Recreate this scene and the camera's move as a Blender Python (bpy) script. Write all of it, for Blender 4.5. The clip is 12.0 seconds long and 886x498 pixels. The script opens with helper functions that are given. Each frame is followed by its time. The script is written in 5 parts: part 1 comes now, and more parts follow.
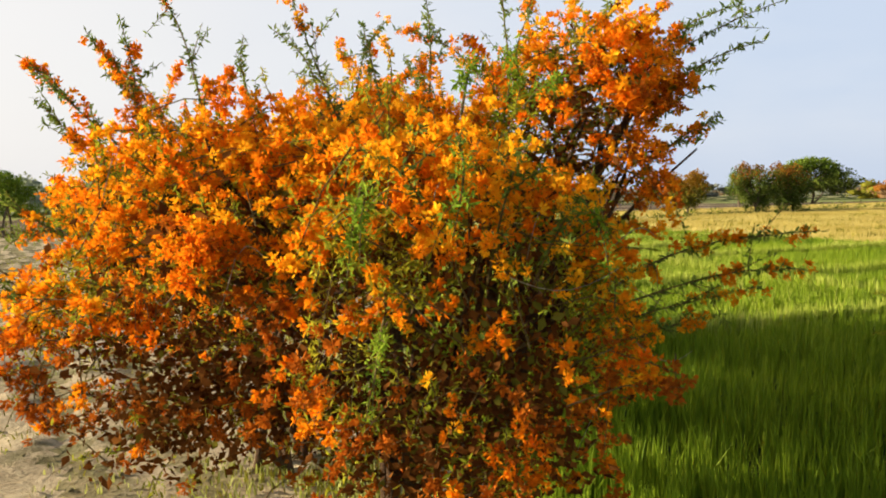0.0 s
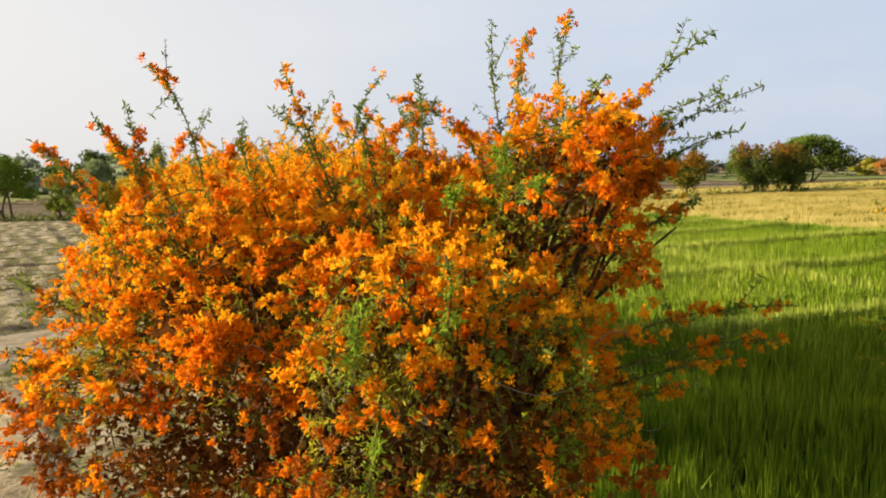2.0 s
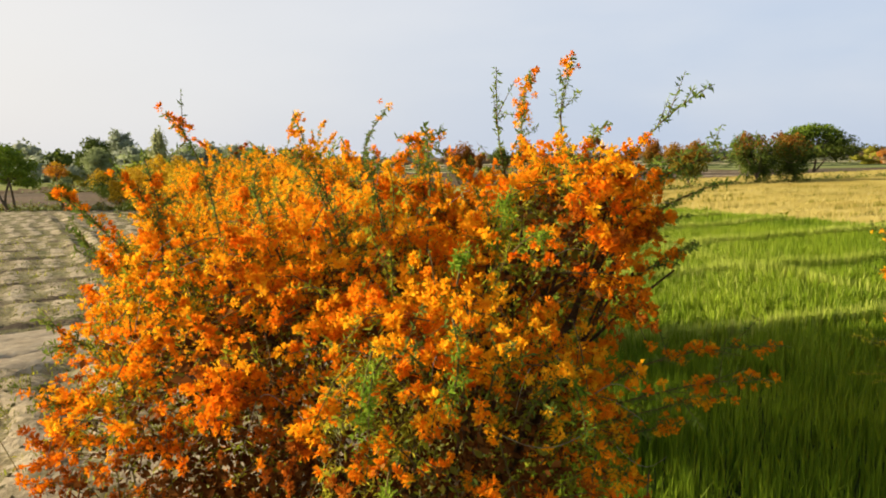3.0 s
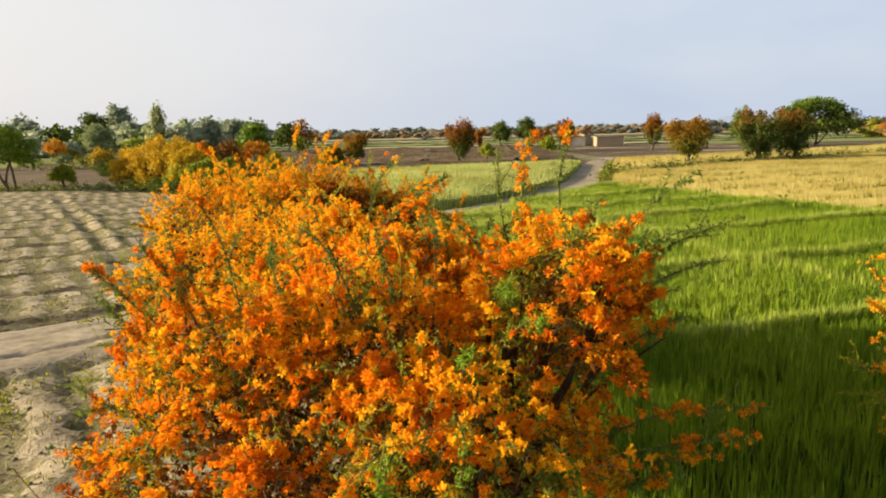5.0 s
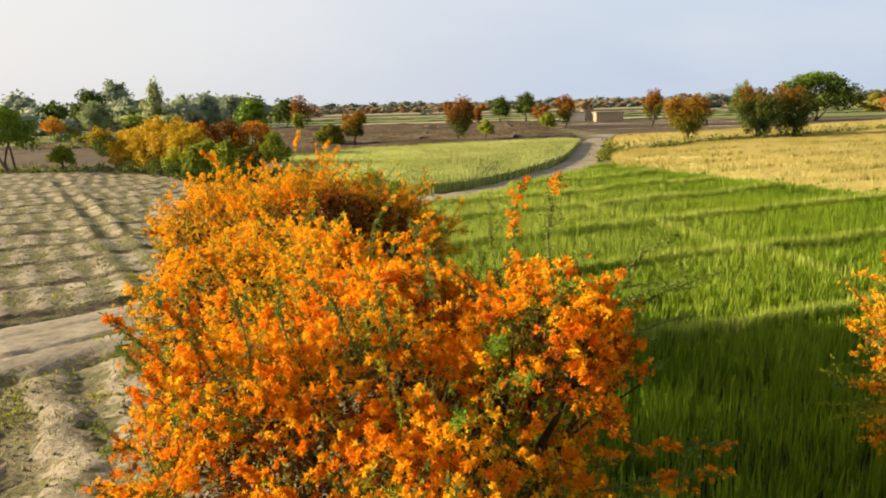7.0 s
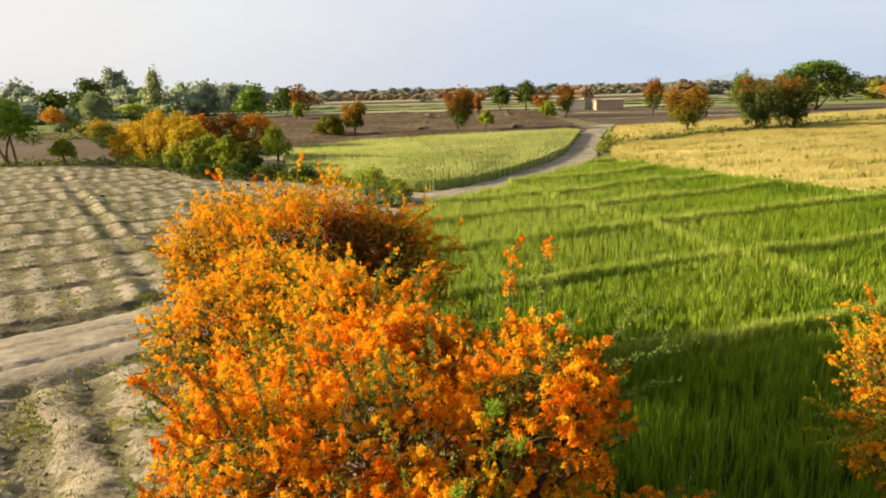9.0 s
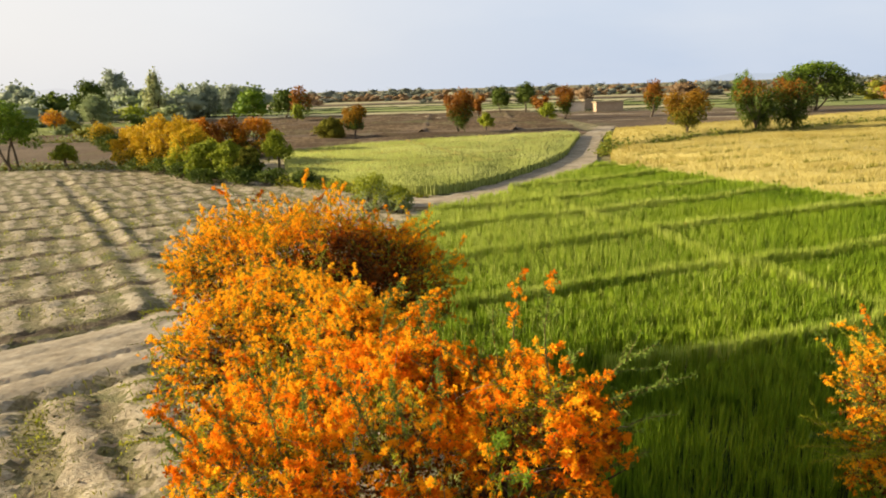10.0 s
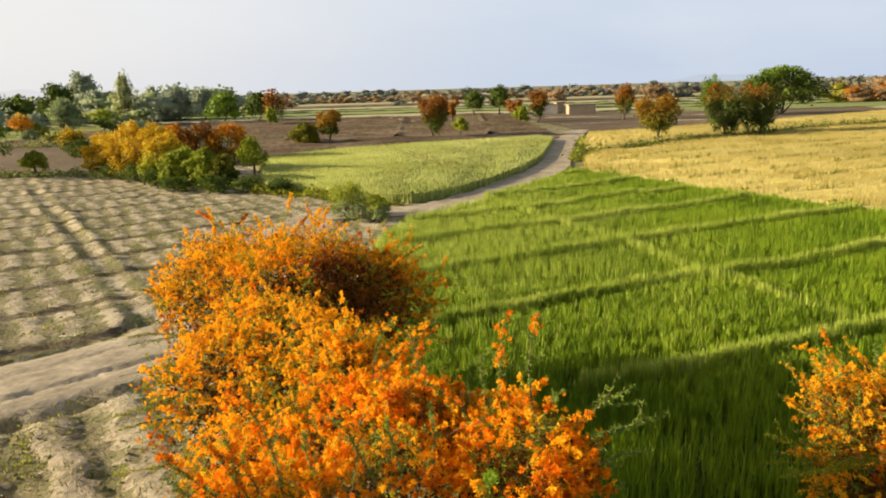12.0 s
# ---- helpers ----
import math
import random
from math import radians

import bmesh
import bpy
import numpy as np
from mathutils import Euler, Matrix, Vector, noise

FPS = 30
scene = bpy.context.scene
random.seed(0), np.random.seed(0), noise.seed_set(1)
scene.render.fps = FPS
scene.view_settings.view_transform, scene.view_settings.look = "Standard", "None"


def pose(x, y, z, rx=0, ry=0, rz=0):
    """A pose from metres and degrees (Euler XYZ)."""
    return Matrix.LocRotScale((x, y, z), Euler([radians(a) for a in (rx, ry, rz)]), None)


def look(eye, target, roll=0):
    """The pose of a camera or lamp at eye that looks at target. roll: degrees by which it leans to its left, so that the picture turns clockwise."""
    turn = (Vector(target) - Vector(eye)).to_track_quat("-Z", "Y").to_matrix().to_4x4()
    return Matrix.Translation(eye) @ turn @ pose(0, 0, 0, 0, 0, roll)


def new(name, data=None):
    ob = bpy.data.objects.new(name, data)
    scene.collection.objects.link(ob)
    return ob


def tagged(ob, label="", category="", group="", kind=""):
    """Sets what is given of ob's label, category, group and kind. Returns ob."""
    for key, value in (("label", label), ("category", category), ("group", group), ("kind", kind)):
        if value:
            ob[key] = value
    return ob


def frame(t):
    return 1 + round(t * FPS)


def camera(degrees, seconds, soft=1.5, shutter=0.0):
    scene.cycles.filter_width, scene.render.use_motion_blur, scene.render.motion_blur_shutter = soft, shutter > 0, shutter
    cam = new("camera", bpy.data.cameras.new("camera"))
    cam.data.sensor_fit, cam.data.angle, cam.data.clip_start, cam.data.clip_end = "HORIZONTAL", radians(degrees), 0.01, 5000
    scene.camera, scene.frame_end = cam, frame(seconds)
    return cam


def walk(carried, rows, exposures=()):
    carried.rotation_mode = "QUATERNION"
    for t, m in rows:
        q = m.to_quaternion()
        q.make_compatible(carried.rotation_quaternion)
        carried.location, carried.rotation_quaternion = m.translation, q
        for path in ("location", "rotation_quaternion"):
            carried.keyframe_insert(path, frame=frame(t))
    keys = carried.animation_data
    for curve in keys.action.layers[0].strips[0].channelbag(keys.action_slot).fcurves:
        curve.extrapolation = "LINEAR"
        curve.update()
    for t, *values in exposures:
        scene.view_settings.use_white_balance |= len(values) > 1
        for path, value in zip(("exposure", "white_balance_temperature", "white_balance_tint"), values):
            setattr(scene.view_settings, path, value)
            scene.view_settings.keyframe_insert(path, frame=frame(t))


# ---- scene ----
from mathutils.geometry import tessellate_polygon
# ---- camera ----
cam = camera(65.4, 12.0, soft=1.9)
PATH = [
    (0, (0.1, 0.159, 3.284), (0.041, 2.152, 3.127), -1.0),
    (0.5, (0.105, 0.118, 3.41), (0.045, 2.11, 3.239), -1.1),
    (1, (0.122, 0.084, 3.57), (0.062, 2.074, 3.378), -1.0),
    (1.5, (0.139, 0.062, 3.7), (0.079, 2.05, 3.494), -1.2),
    (2, (0.157, 0.01, 3.866), (0.098, 1.997, 3.64), -1.2),
    (2.5, (0.153, -0.036, 4.019), (0.092, 1.949, 3.776), -1.2),
    (3, (0.138, -0.102, 4.213), (0.075, 1.88, 3.95), -1.1),
    (5, (0.125, -0.285, 4.873), (0.06, 1.684, 4.53), -1.3),
    (5.5, (0.126, -0.299, 4.982), (0.061, 1.667, 4.622), -1.4),
    (6, (0.148, -0.372, 5.137), (0.083, 1.59, 4.756), -1.5),
    (6.5, (0.17, -0.431, 5.278), (0.105, 1.528, 4.881), -1.5),
    (7, (0.17, -0.487, 5.449), (0.105, 1.468, 5.033), -1.5),
    (9, (0.194, -0.713, 6.105), (0.128, 1.234, 5.65), -1.6),
    (9.5, (0.172, -0.767, 6.258), (0.106, 1.18, 5.803), -1.7),
    (10, (0.151, -0.839, 6.425), (0.085, 1.107, 5.971), -1.7),
    (10.5, (0.116, -0.903, 6.567), (0.05, 1.044, 6.114), -1.7),
    (11, (0.086, -0.956, 6.758), (0.025, 0.991, 6.304), -1.7),
    (11.5, (0.056, -1.011, 6.852), (0.027, 0.936, 6.398), -1.7),
    (12, (0.036, -1.125, 6.912), (0.043, 0.823, 6.458), -1.7),
]
walk(cam, [(t, look(eye, target, roll)) for t, eye, target, roll in PATH],
     exposures=[(0.0, 1.05), (1.0, 0.99), (3.0, 0.95), (5.5, 0.95), (7.0, 0.98), (9.0, 1.03), (12.0, 1.01)])

# ---- world and sun ----
SUN_DIR = Vector((-0.955, 0.03, 0.268)).normalized()      # towards the sun
world = bpy.data.worlds.new("hazy_sky")
scene.world = world
world.use_nodes = True
wt = world.node_tree
wt.nodes.clear()
sky = wt.nodes.new("ShaderNodeTexSky")
sky.sky_type, sky.sun_disc = "NISHITA", False
sky.sun_elevation = math.asin(SUN_DIR.z)
sky.sun_rotation = math.atan2(SUN_DIR.x, SUN_DIR.y)
sky.air_density, sky.dust_density, sky.ozone_density = 1.0, 5.0, 0.4
# pale haze: cool away from the sun, warm white towards it
coord = wt.nodes.new("ShaderNodeTexCoord")
dot = wt.nodes.new("ShaderNodeVectorMath")
dot.operation = "DOT_PRODUCT"
dot.inputs[1].default_value = SUN_DIR
glow = wt.nodes.new("ShaderNodeMapRange")
glow.inputs["From Min"].default_value, glow.inputs["From Max"].default_value = -0.30, 0.70
glow.interpolation_type = "SMOOTHSTEP"
tone = wt.nodes.new("ShaderNodeMix")
tone.data_type = "RGBA"
tone.inputs["A"].default_value, tone.inputs["B"].default_value = (4.7, 5.4, 6.6, 1), (6.9, 6.75, 6.65, 1)
wt.links.new(coord.outputs["Generated"], dot.inputs[0])
wt.links.new(dot.outputs["Value"], glow.inputs["Value"])
wt.links.new(glow.outputs["Result"], tone.inputs["Factor"])
haze = wt.nodes.new("ShaderNodeMix")
haze.data_type = "RGBA"
level = wt.nodes.new("ShaderNodeSeparateXYZ")
wt.links.new(coord.outputs["Generated"], level.inputs[0])
thick = wt.nodes.new("ShaderNodeMapRange")
thick.inputs["From Min"].default_value, thick.inputs["From Max"].default_value = 0.32, 0.65
thick.inputs["To Min"].default_value, thick.inputs["To Max"].default_value = 0.85, 0.1
wt.links.new(level.outputs["Z"], thick.inputs["Value"])
wt.links.new(thick.outputs["Result"], haze.inputs["Factor"])
wbg = wt.nodes.new("ShaderNodeBackground")
wbg.inputs["Strength"].default_value = 0.070
wout = wt.nodes.new("ShaderNodeOutputWorld")
wt.links.new(sky.outputs[0], haze.inputs["A"])
veil = wt.nodes.new("ShaderNodeTexNoise")
veil.inputs["Scale"].default_value, veil.inputs["Detail"].default_value = 2.2, 5
stretch = wt.nodes.new("ShaderNodeVectorMath")
stretch.operation = "MULTIPLY"
stretch.inputs[1].default_value = (1, 1, 3.5)
wt.links.new(coord.outputs["Generated"], stretch.inputs[0])
wt.links.new(stretch.outputs["Vector"], veil.inputs["Vector"])
thin = wt.nodes.new("ShaderNodeMapRange")
thin.inputs["From Min"].default_value, thin.inputs["From Max"].default_value = 0.42, 0.75
thin.inputs["To Max"].default_value = 0.42
wt.links.new(veil.outputs["Fac"], thin.inputs["Value"])
cloud = wt.nodes.new("ShaderNodeMix")
cloud.data_type = "RGBA"
cloud.inputs["B"].default_value = (7.0, 7.0, 7.1, 1)
wt.links.new(thin.outputs["Result"], cloud.inputs["Factor"])
wt.links.new(tone.outputs["Result"], cloud.inputs["A"])
wt.links.new(cloud.outputs["Result"], haze.inputs["B"])
wt.links.new(haze.outputs["Result"], wbg.inputs["Color"])
wt.links.new(wbg.outputs[0], wout.inputs[0])

sun_data = bpy.data.lights.new("sun", "SUN")
sun_data.energy, sun_data.angle, sun_data.color = 5.4, radians(1.4), (1.0, 0.85, 0.60)
sun = new("sun", sun_data)
sun.rotation_euler = SUN_DIR.to_track_quat("Z", "Y").to_euler()
sun.location = SUN_DIR * 60


# ---- materials ----
def node_material(name):
    m = bpy.data.materials.new(name)
    m.use_nodes = True
    nt = m.node_tree
    nt.nodes.clear()
    return m, nt, nt.nodes, nt.links


def ramp(nodes, stops):
    r = nodes.new("ShaderNodeValToRGB")
    el = r.color_ramp.elements
    while len(el) < len(stops):
        el.new(0.5)
    for e, (p, c) in zip(el, stops):
        e.position, e.color = p, (*c, 1)
    return r


def leaf_mat(name, stops, rough=0.55, through_light=0.35, warm=(1.0, 1.0, 1.0), patch=0.5, spec=0.12, vary=0.62):
    """Thin leaf or petal: colour varies from piece to piece and in patches, and light passes through."""
    m, nt, n, l = node_material(name)
    geo = n.new("ShaderNodeNewGeometry")
    noise_n = n.new("ShaderNodeTexNoise")
    noise_n.inputs["Scale"].default_value = patch
    noise_n.inputs["Detail"].default_value = 2
    l.new(geo.outputs["Position"], noise_n.inputs["Vector"])
    mix = n.new("ShaderNodeMath")
    mix.operation = "MULTIPLY_ADD"
    mix.inputs[1].default_value = vary
    l.new(geo.outputs["Random Per Island"], mix.inputs[0])
    sc = n.new("ShaderNodeMath")
    sc.operation = "MULTIPLY_ADD"
    sc.inputs[1].default_value, sc.inputs[2].default_value = 1.4, -0.5 + (0.62 - vary) / 2
    l.new(noise_n.outputs["Fac"], sc.inputs[0])
    l.new(sc.outputs[0], mix.inputs[2])
    r = ramp(n, stops)
    l.new(mix.outputs[0], r.inputs["Fac"])
    bs = n.new("ShaderNodeBsdfPrincipled")
    bs.inputs["Roughness"].default_value = rough
    bs.inputs["Specular IOR Level"].default_value = spec
    l.new(r.outputs["Color"], bs.inputs["Base Color"])
    tr = n.new("ShaderNodeBsdfTranslucent")
    tint = n.new("ShaderNodeMix")
    tint.data_type, tint.blend_type = "RGBA", "MULTIPLY"
    tint.inputs["Factor"].default_value = 1.0
    tint.inputs["B"].default_value = (*warm, 1)
    l.new(r.outputs["Color"], tint.inputs["A"])
    l.new(tint.outputs["Result"], tr.inputs["Color"])
    ms = n.new("ShaderNodeMixShader")
    ms.inputs["Fac"].default_value = through_light
    l.new(bs.outputs[0], ms.inputs[1])
    l.new(tr.outputs[0], ms.inputs[2])
    out = n.new("ShaderNodeOutputMaterial")
    l.new(ms.outputs[0], out.inputs["Surface"])
    return m


def soil_mat(name, stops, big=0.7, fine=9.0, bump=0.9, stain=None, stain_scale=0.35, stain_at=(0.52, 0.66), rough=0.95):
    """Earth: colour at two scales, fine relief, and an optional second colour in patches."""
    m, nt, n, l = node_material(name)
    geo = n.new("ShaderNodeNewGeometry")
    a = n.new("ShaderNodeTexNoise")
    a.inputs["Scale"].default_value, a.inputs["Detail"].default_value = big, 6
    b = n.new("ShaderNodeTexNoise")
    b.inputs["Scale"].default_value, b.inputs["Detail"].default_value, b.inputs["Roughness"].default_value = fine, 8, 0.65
    for t in (a, b):
        l.new(geo.outputs["Position"], t.inputs["Vector"])
    mx = n.new("ShaderNodeMix")
    mx.inputs["Factor"].default_value = 0.55
    l.new(a.outputs["Fac"], mx.inputs["A"])
    l.new(b.outputs["Fac"], mx.inputs["B"])
    r = ramp(n, stops)
    l.new(mx.outputs["Result"], r.inputs["Fac"])
    colour = r.outputs["Color"]
    if stain:
        s = n.new("ShaderNodeTexNoise")
        s.inputs["Scale"].default_value, s.inputs["Detail"].default_value, s.inputs["Roughness"].default_value = stain_scale, 7, 0.7
        l.new(geo.outputs["Position"], s.inputs["Vector"])
        mr = n.new("ShaderNodeMapRange")
        mr.inputs["From Min"].default_value, mr.inputs["From Max"].default_value = stain_at
        mr.inputs["To Max"].default_value = 0.75
        l.new(s.outputs["Fac"], mr.inputs["Value"])
        sm = n.new("ShaderNodeMix")
        sm.data_type = "RGBA"
        sm.inputs["B"].default_value = (*stain, 1)
        l.new(mr.outputs["Result"], sm.inputs["Factor"])
        l.new(colour, sm.inputs["A"])
        colour = sm.outputs["Result"]
    bs = n.new("ShaderNodeBsdfPrincipled")
    bs.inputs["Roughness"].default_value = rough
    bs.inputs["Specular IOR Level"].default_value = 0.15
    l.new(colour, bs.inputs["Base Color"])
    bp = n.new("ShaderNodeBump")
    bp.inputs["Strength"].default_value, bp.inputs["Distance"].default_value = bump, 0.08
    l.new(b.outputs["Fac"], bp.inputs["Height"])
    l.new(bp.outputs[0], bs.inputs["Normal"])
    out = n.new("ShaderNodeOutputMaterial")
    l.new(bs.outputs[0], out.inputs["Surface"])
    return m


M_SOIL = soil_mat("weedy_soil", [(0.36, (0.108, 0.088, 0.042)), (0.48, (0.225, 0.186, 0.098)), (0.6, (0.38, 0.315, 0.185))],
                  stain=(0.12, 0.13, 0.04), stain_scale=0.6, stain_at=(0.44, 0.62))
M_CRUST = soil_mat("dry_soil_crust", [(0.34, (0.23, 0.185, 0.115)), (0.47, (0.385, 0.315, 0.205)), (0.62, (0.53, 0.45, 0.31))],
                   stain=(0.13, 0.115, 0.05), stain_scale=1.1, stain_at=(0.51, 0.60))
# Brown furrow soil, darkened to put the furrows' shade into the colour.
M_FURROW = soil_mat("shaded_furrow_soil", [(0.34, (0.065, 0.047, 0.028)), (0.5, (0.125, 0.093, 0.055)), (0.66, (0.24, 0.19, 0.115))], fine=7)
M_TRACK = soil_mat("trodden_dust", [(0.32, (0.22, 0.172, 0.108)), (0.5, (0.36, 0.295, 0.20)), (0.66, (0.50, 0.42, 0.30))], fine=5, bump=0.35)
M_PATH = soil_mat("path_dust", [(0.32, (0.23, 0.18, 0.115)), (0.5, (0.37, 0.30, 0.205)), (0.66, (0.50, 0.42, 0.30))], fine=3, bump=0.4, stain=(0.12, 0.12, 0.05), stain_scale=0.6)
M_PLOUGH = soil_mat("ploughed_earth", [(0.34, (0.068, 0.045, 0.025)), (0.5, (0.13, 0.088, 0.05)), (0.64, (0.225, 0.16, 0.092))],
                    big=0.06, fine=1.6, stain=(0.16, 0.15, 0.07), stain_scale=0.05)
M_PALE_FIELD = soil_mat("stubble_field", [(0.32, (0.30, 0.26, 0.13)), (0.5, (0.42, 0.37, 0.20)), (0.68, (0.52, 0.47, 0.28))], big=0.03, fine=0.8,
                        stain=(0.20, 0.22, 0.07), stain_scale=0.03)
M_GREEN_FIELD = soil_mat("young_crop_field", [(0.32, (0.13, 0.17, 0.04)), (0.5, (0.22, 0.25, 0.07)), (0.68, (0.30, 0.31, 0.11))], big=0.03, fine=0.8)
# Near-black green: the shade between stalks, put into the colour.
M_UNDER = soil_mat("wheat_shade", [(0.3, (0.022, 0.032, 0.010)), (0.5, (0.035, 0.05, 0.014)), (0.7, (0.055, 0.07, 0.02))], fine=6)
M_UNDER_GOLD = soil_mat("ripe_wheat_mass", [(0.3, (0.28, 0.22, 0.06)), (0.5, (0.37, 0.31, 0.105)), (0.7, (0.47, 0.405, 0.16))], fine=3)
M_UNDER_LIME = soil_mat("ripening_wheat_mass", [(0.3, (0.13, 0.15, 0.03)), (0.5, (0.22, 0.24, 0.05)), (0.7, (0.32, 0.33, 0.09))], fine=3)
M_BARK = soil_mat("bark", [(0.3, (0.06, 0.045, 0.03)), (0.5, (0.12, 0.09, 0.06)), (0.7, (0.2, 0.16, 0.11))], big=3, fine=30, bump=0.8)
M_TWIG = soil_mat("twig_bark", [(0.3, (0.11, 0.075, 0.03)), (0.5, (0.19, 0.14, 0.05)), (0.7, (0.30, 0.24, 0.09))], big=5, fine=40)
M_STEM = soil_mat("stem_bark", [(0.3, (0.045, 0.026, 0.014)), (0.5, (0.09, 0.052, 0.028)), (0.7, (0.15, 0.095, 0.05))], big=3, fine=30, bump=0.8)
M_PALE_TWIG = soil_mat("pale_twig", [(0.3, (0.26, 0.21, 0.14)), (0.5, (0.38, 0.32, 0.22)), (0.7, (0.5, 0.43, 0.31))], big=5, fine=40)
M_MUD = soil_mat("mud_wall", [(0.3, (0.28, 0.20, 0.13)), (0.5, (0.39, 0.285, 0.19)), (0.7, (0.48, 0.365, 0.25))], big=0.5, fine=4)
M_MUD_PALE = soil_mat("pale_mud", [(0.3, (0.40, 0.33, 0.26)), (0.5, (0.52, 0.45, 0.37)), (0.7, (0.6, 0.53, 0.45))], big=0.5, fine=4)
M_STRAW = soil_mat("straw_roof", [(0.3, (0.22, 0.17, 0.10)), (0.5, (0.33, 0.27, 0.16)), (0.7, (0.42, 0.35, 0.22))], big=0.8, fine=6)

M_WHEAT = leaf_mat("green_wheat", [(0.1, (0.10, 0.165, 0.008)), (0.5, (0.18, 0.272, 0.012)), (1.0, (0.31, 0.385, 0.026))], patch=0.25, through_light=0.3)
M_WHEAT_BUND = leaf_mat("pale_green_wheat", [(0.1, (0.29, 0.36, 0.04)), (0.5, (0.40, 0.46, 0.07)), (1.0, (0.53, 0.56, 0.13))], patch=0.4, through_light=0.4)
M_GOLD = leaf_mat("ripe_wheat", [(0.1, (0.30, 0.235, 0.05)), (0.5, (0.42, 0.345, 0.10)), (1.0, (0.54, 0.46, 0.165))], patch=0.12, through_light=0.3, vary=0.25)
M_LIME = leaf_mat("ripening_wheat", [(0.1, (0.30, 0.34, 0.07)), (0.5, (0.46, 0.485, 0.135)), (1.0, (0.63, 0.63, 0.235))], patch=0.1, through_light=0.35, vary=0.25)

M_ORANGE = leaf_mat("orange_petal", [(0.0, (0.74, 0.165, 0.006)), (0.4, (0.86, 0.26, 0.008)), (0.75, (0.91, 0.35, 0.010)), (1.0, (0.93, 0.44, 0.016))],
                    patch=4.0, through_light=0.44, rough=0.85, spec=0.03, vary=0.3)
M_AMBER = leaf_mat("amber_petal", [(0.0, (0.93, 0.37, 0.010)), (0.5, (0.96, 0.48, 0.014)), (1.0, (0.97, 0.60, 0.03))], patch=4.0, through_light=0.44, rough=0.85, spec=0.03, vary=0.3)
# Rust petals: random variety, and shade put into the blossom's colour.
M_RUST = leaf_mat("rust_shade_petal", [(0.0, (0.24, 0.06, 0.008)), (0.5, (0.44, 0.115, 0.010)), (1.0, (0.64, 0.20, 0.018))], patch=4.0, through_light=0.3, rough=0.85, spec=0.03, vary=0.3)
M_SPRAY = leaf_mat("dark_shoot_leaf", [(0.0, (0.08, 0.13, 0.022)), (0.5, (0.16, 0.23, 0.04)), (1.0, (0.29, 0.36, 0.06))], patch=3.0, through_light=0.3, rough=0.9, spec=0.0)
M_FERN = leaf_mat("feathery_leaf", [(0.0, (0.10, 0.19, 0.015)), (0.5, (0.20, 0.32, 0.025)), (1.0, (0.36, 0.47, 0.05))], patch=3.0, through_light=0.4, rough=0.85, spec=0.03)
# Dark brown leaves that put the shade of gaps and hollows into colour.
M_SHADE_BROWN = leaf_mat("shade_brown_leaf", [(0.0, (0.06, 0.022, 0.008)), (0.5, (0.14, 0.052, 0.012)), (1.0, (0.26, 0.105, 0.024))], patch=3.0, through_light=0.2, rough=0.95, spec=0.0)
M_LEAF = leaf_mat("fresh_leaf", [(0.0, (0.13, 0.16, 0.012)), (0.5, (0.30, 0.33, 0.025)), (1.0, (0.55, 0.52, 0.045))], patch=1.0, through_light=0.4, rough=0.9, spec=0.01)
M_OLIVE = leaf_mat("olive_leaf", [(0.0, (0.085, 0.09, 0.012)), (0.5, (0.18, 0.175, 0.022)), (1.0, (0.33, 0.29, 0.045))], patch=1.0, through_light=0.25, rough=0.85, spec=0.03)

M_TREE_GREEN = leaf_mat("tree_leaf_green", [(0.0, (0.035, 0.055, 0.010)), (0.5, (0.085, 0.12, 0.016)), (1.0, (0.19, 0.23, 0.028))], patch=0.5, through_light=0.25, vary=0.36)
M_TREE_MID = leaf_mat("tree_leaf_mid_green", [(0.0, (0.06, 0.11, 0.010)), (0.5, (0.13, 0.205, 0.016)), (1.0, (0.25, 0.33, 0.028))], patch=0.5, through_light=0.3, vary=0.36)
M_TREE_BRIGHT = leaf_mat("tree_leaf_bright", [(0.0, (0.14, 0.16, 0.012)), (0.5, (0.26, 0.295, 0.022)), (1.0, (0.42, 0.44, 0.04))], patch=0.5, through_light=0.38, vary=0.36)
M_TREE_GREY = leaf_mat("tree_leaf_grey", [(0.0, (0.15, 0.19, 0.075)), (0.5, (0.26, 0.31, 0.125)), (1.0, (0.39, 0.43, 0.19))], patch=0.4, through_light=0.38, vary=0.36)
# Distant foliage: haze put into the leaf colour as a paler tone.
M_TREE_HAZE = leaf_mat("tree_leaf_haze", [(0.0, (0.19, 0.22, 0.14)), (0.5, (0.29, 0.325, 0.215)), (1.0, (0.39, 0.43, 0.29))], patch=0.4, through_light=0.38, vary=0.36)
M_TREE_PALE = leaf_mat("tree_leaf_pale", [(0.0, (0.24, 0.26, 0.10)), (0.5, (0.36, 0.38, 0.16)), (1.0, (0.50, 0.50, 0.24))], patch=0.4, through_light=0.38, vary=0.36)
M_TREE_RUST = leaf_mat("tree_blossom_rust", [(0.0, (0.14, 0.048, 0.008)), (0.5, (0.25, 0.095, 0.010)), (1.0, (0.38, 0.17, 0.016))], patch=0.5, through_light=0.25, vary=0.36)
M_TREE_YELLOW = leaf_mat("tree_blossom_yellow", [(0.0, (0.34, 0.215, 0.010)), (0.5, (0.58, 0.375, 0.016)), (1.0, (0.80, 0.56, 0.04))], patch=0.5, through_light=0.38, vary=0.36)

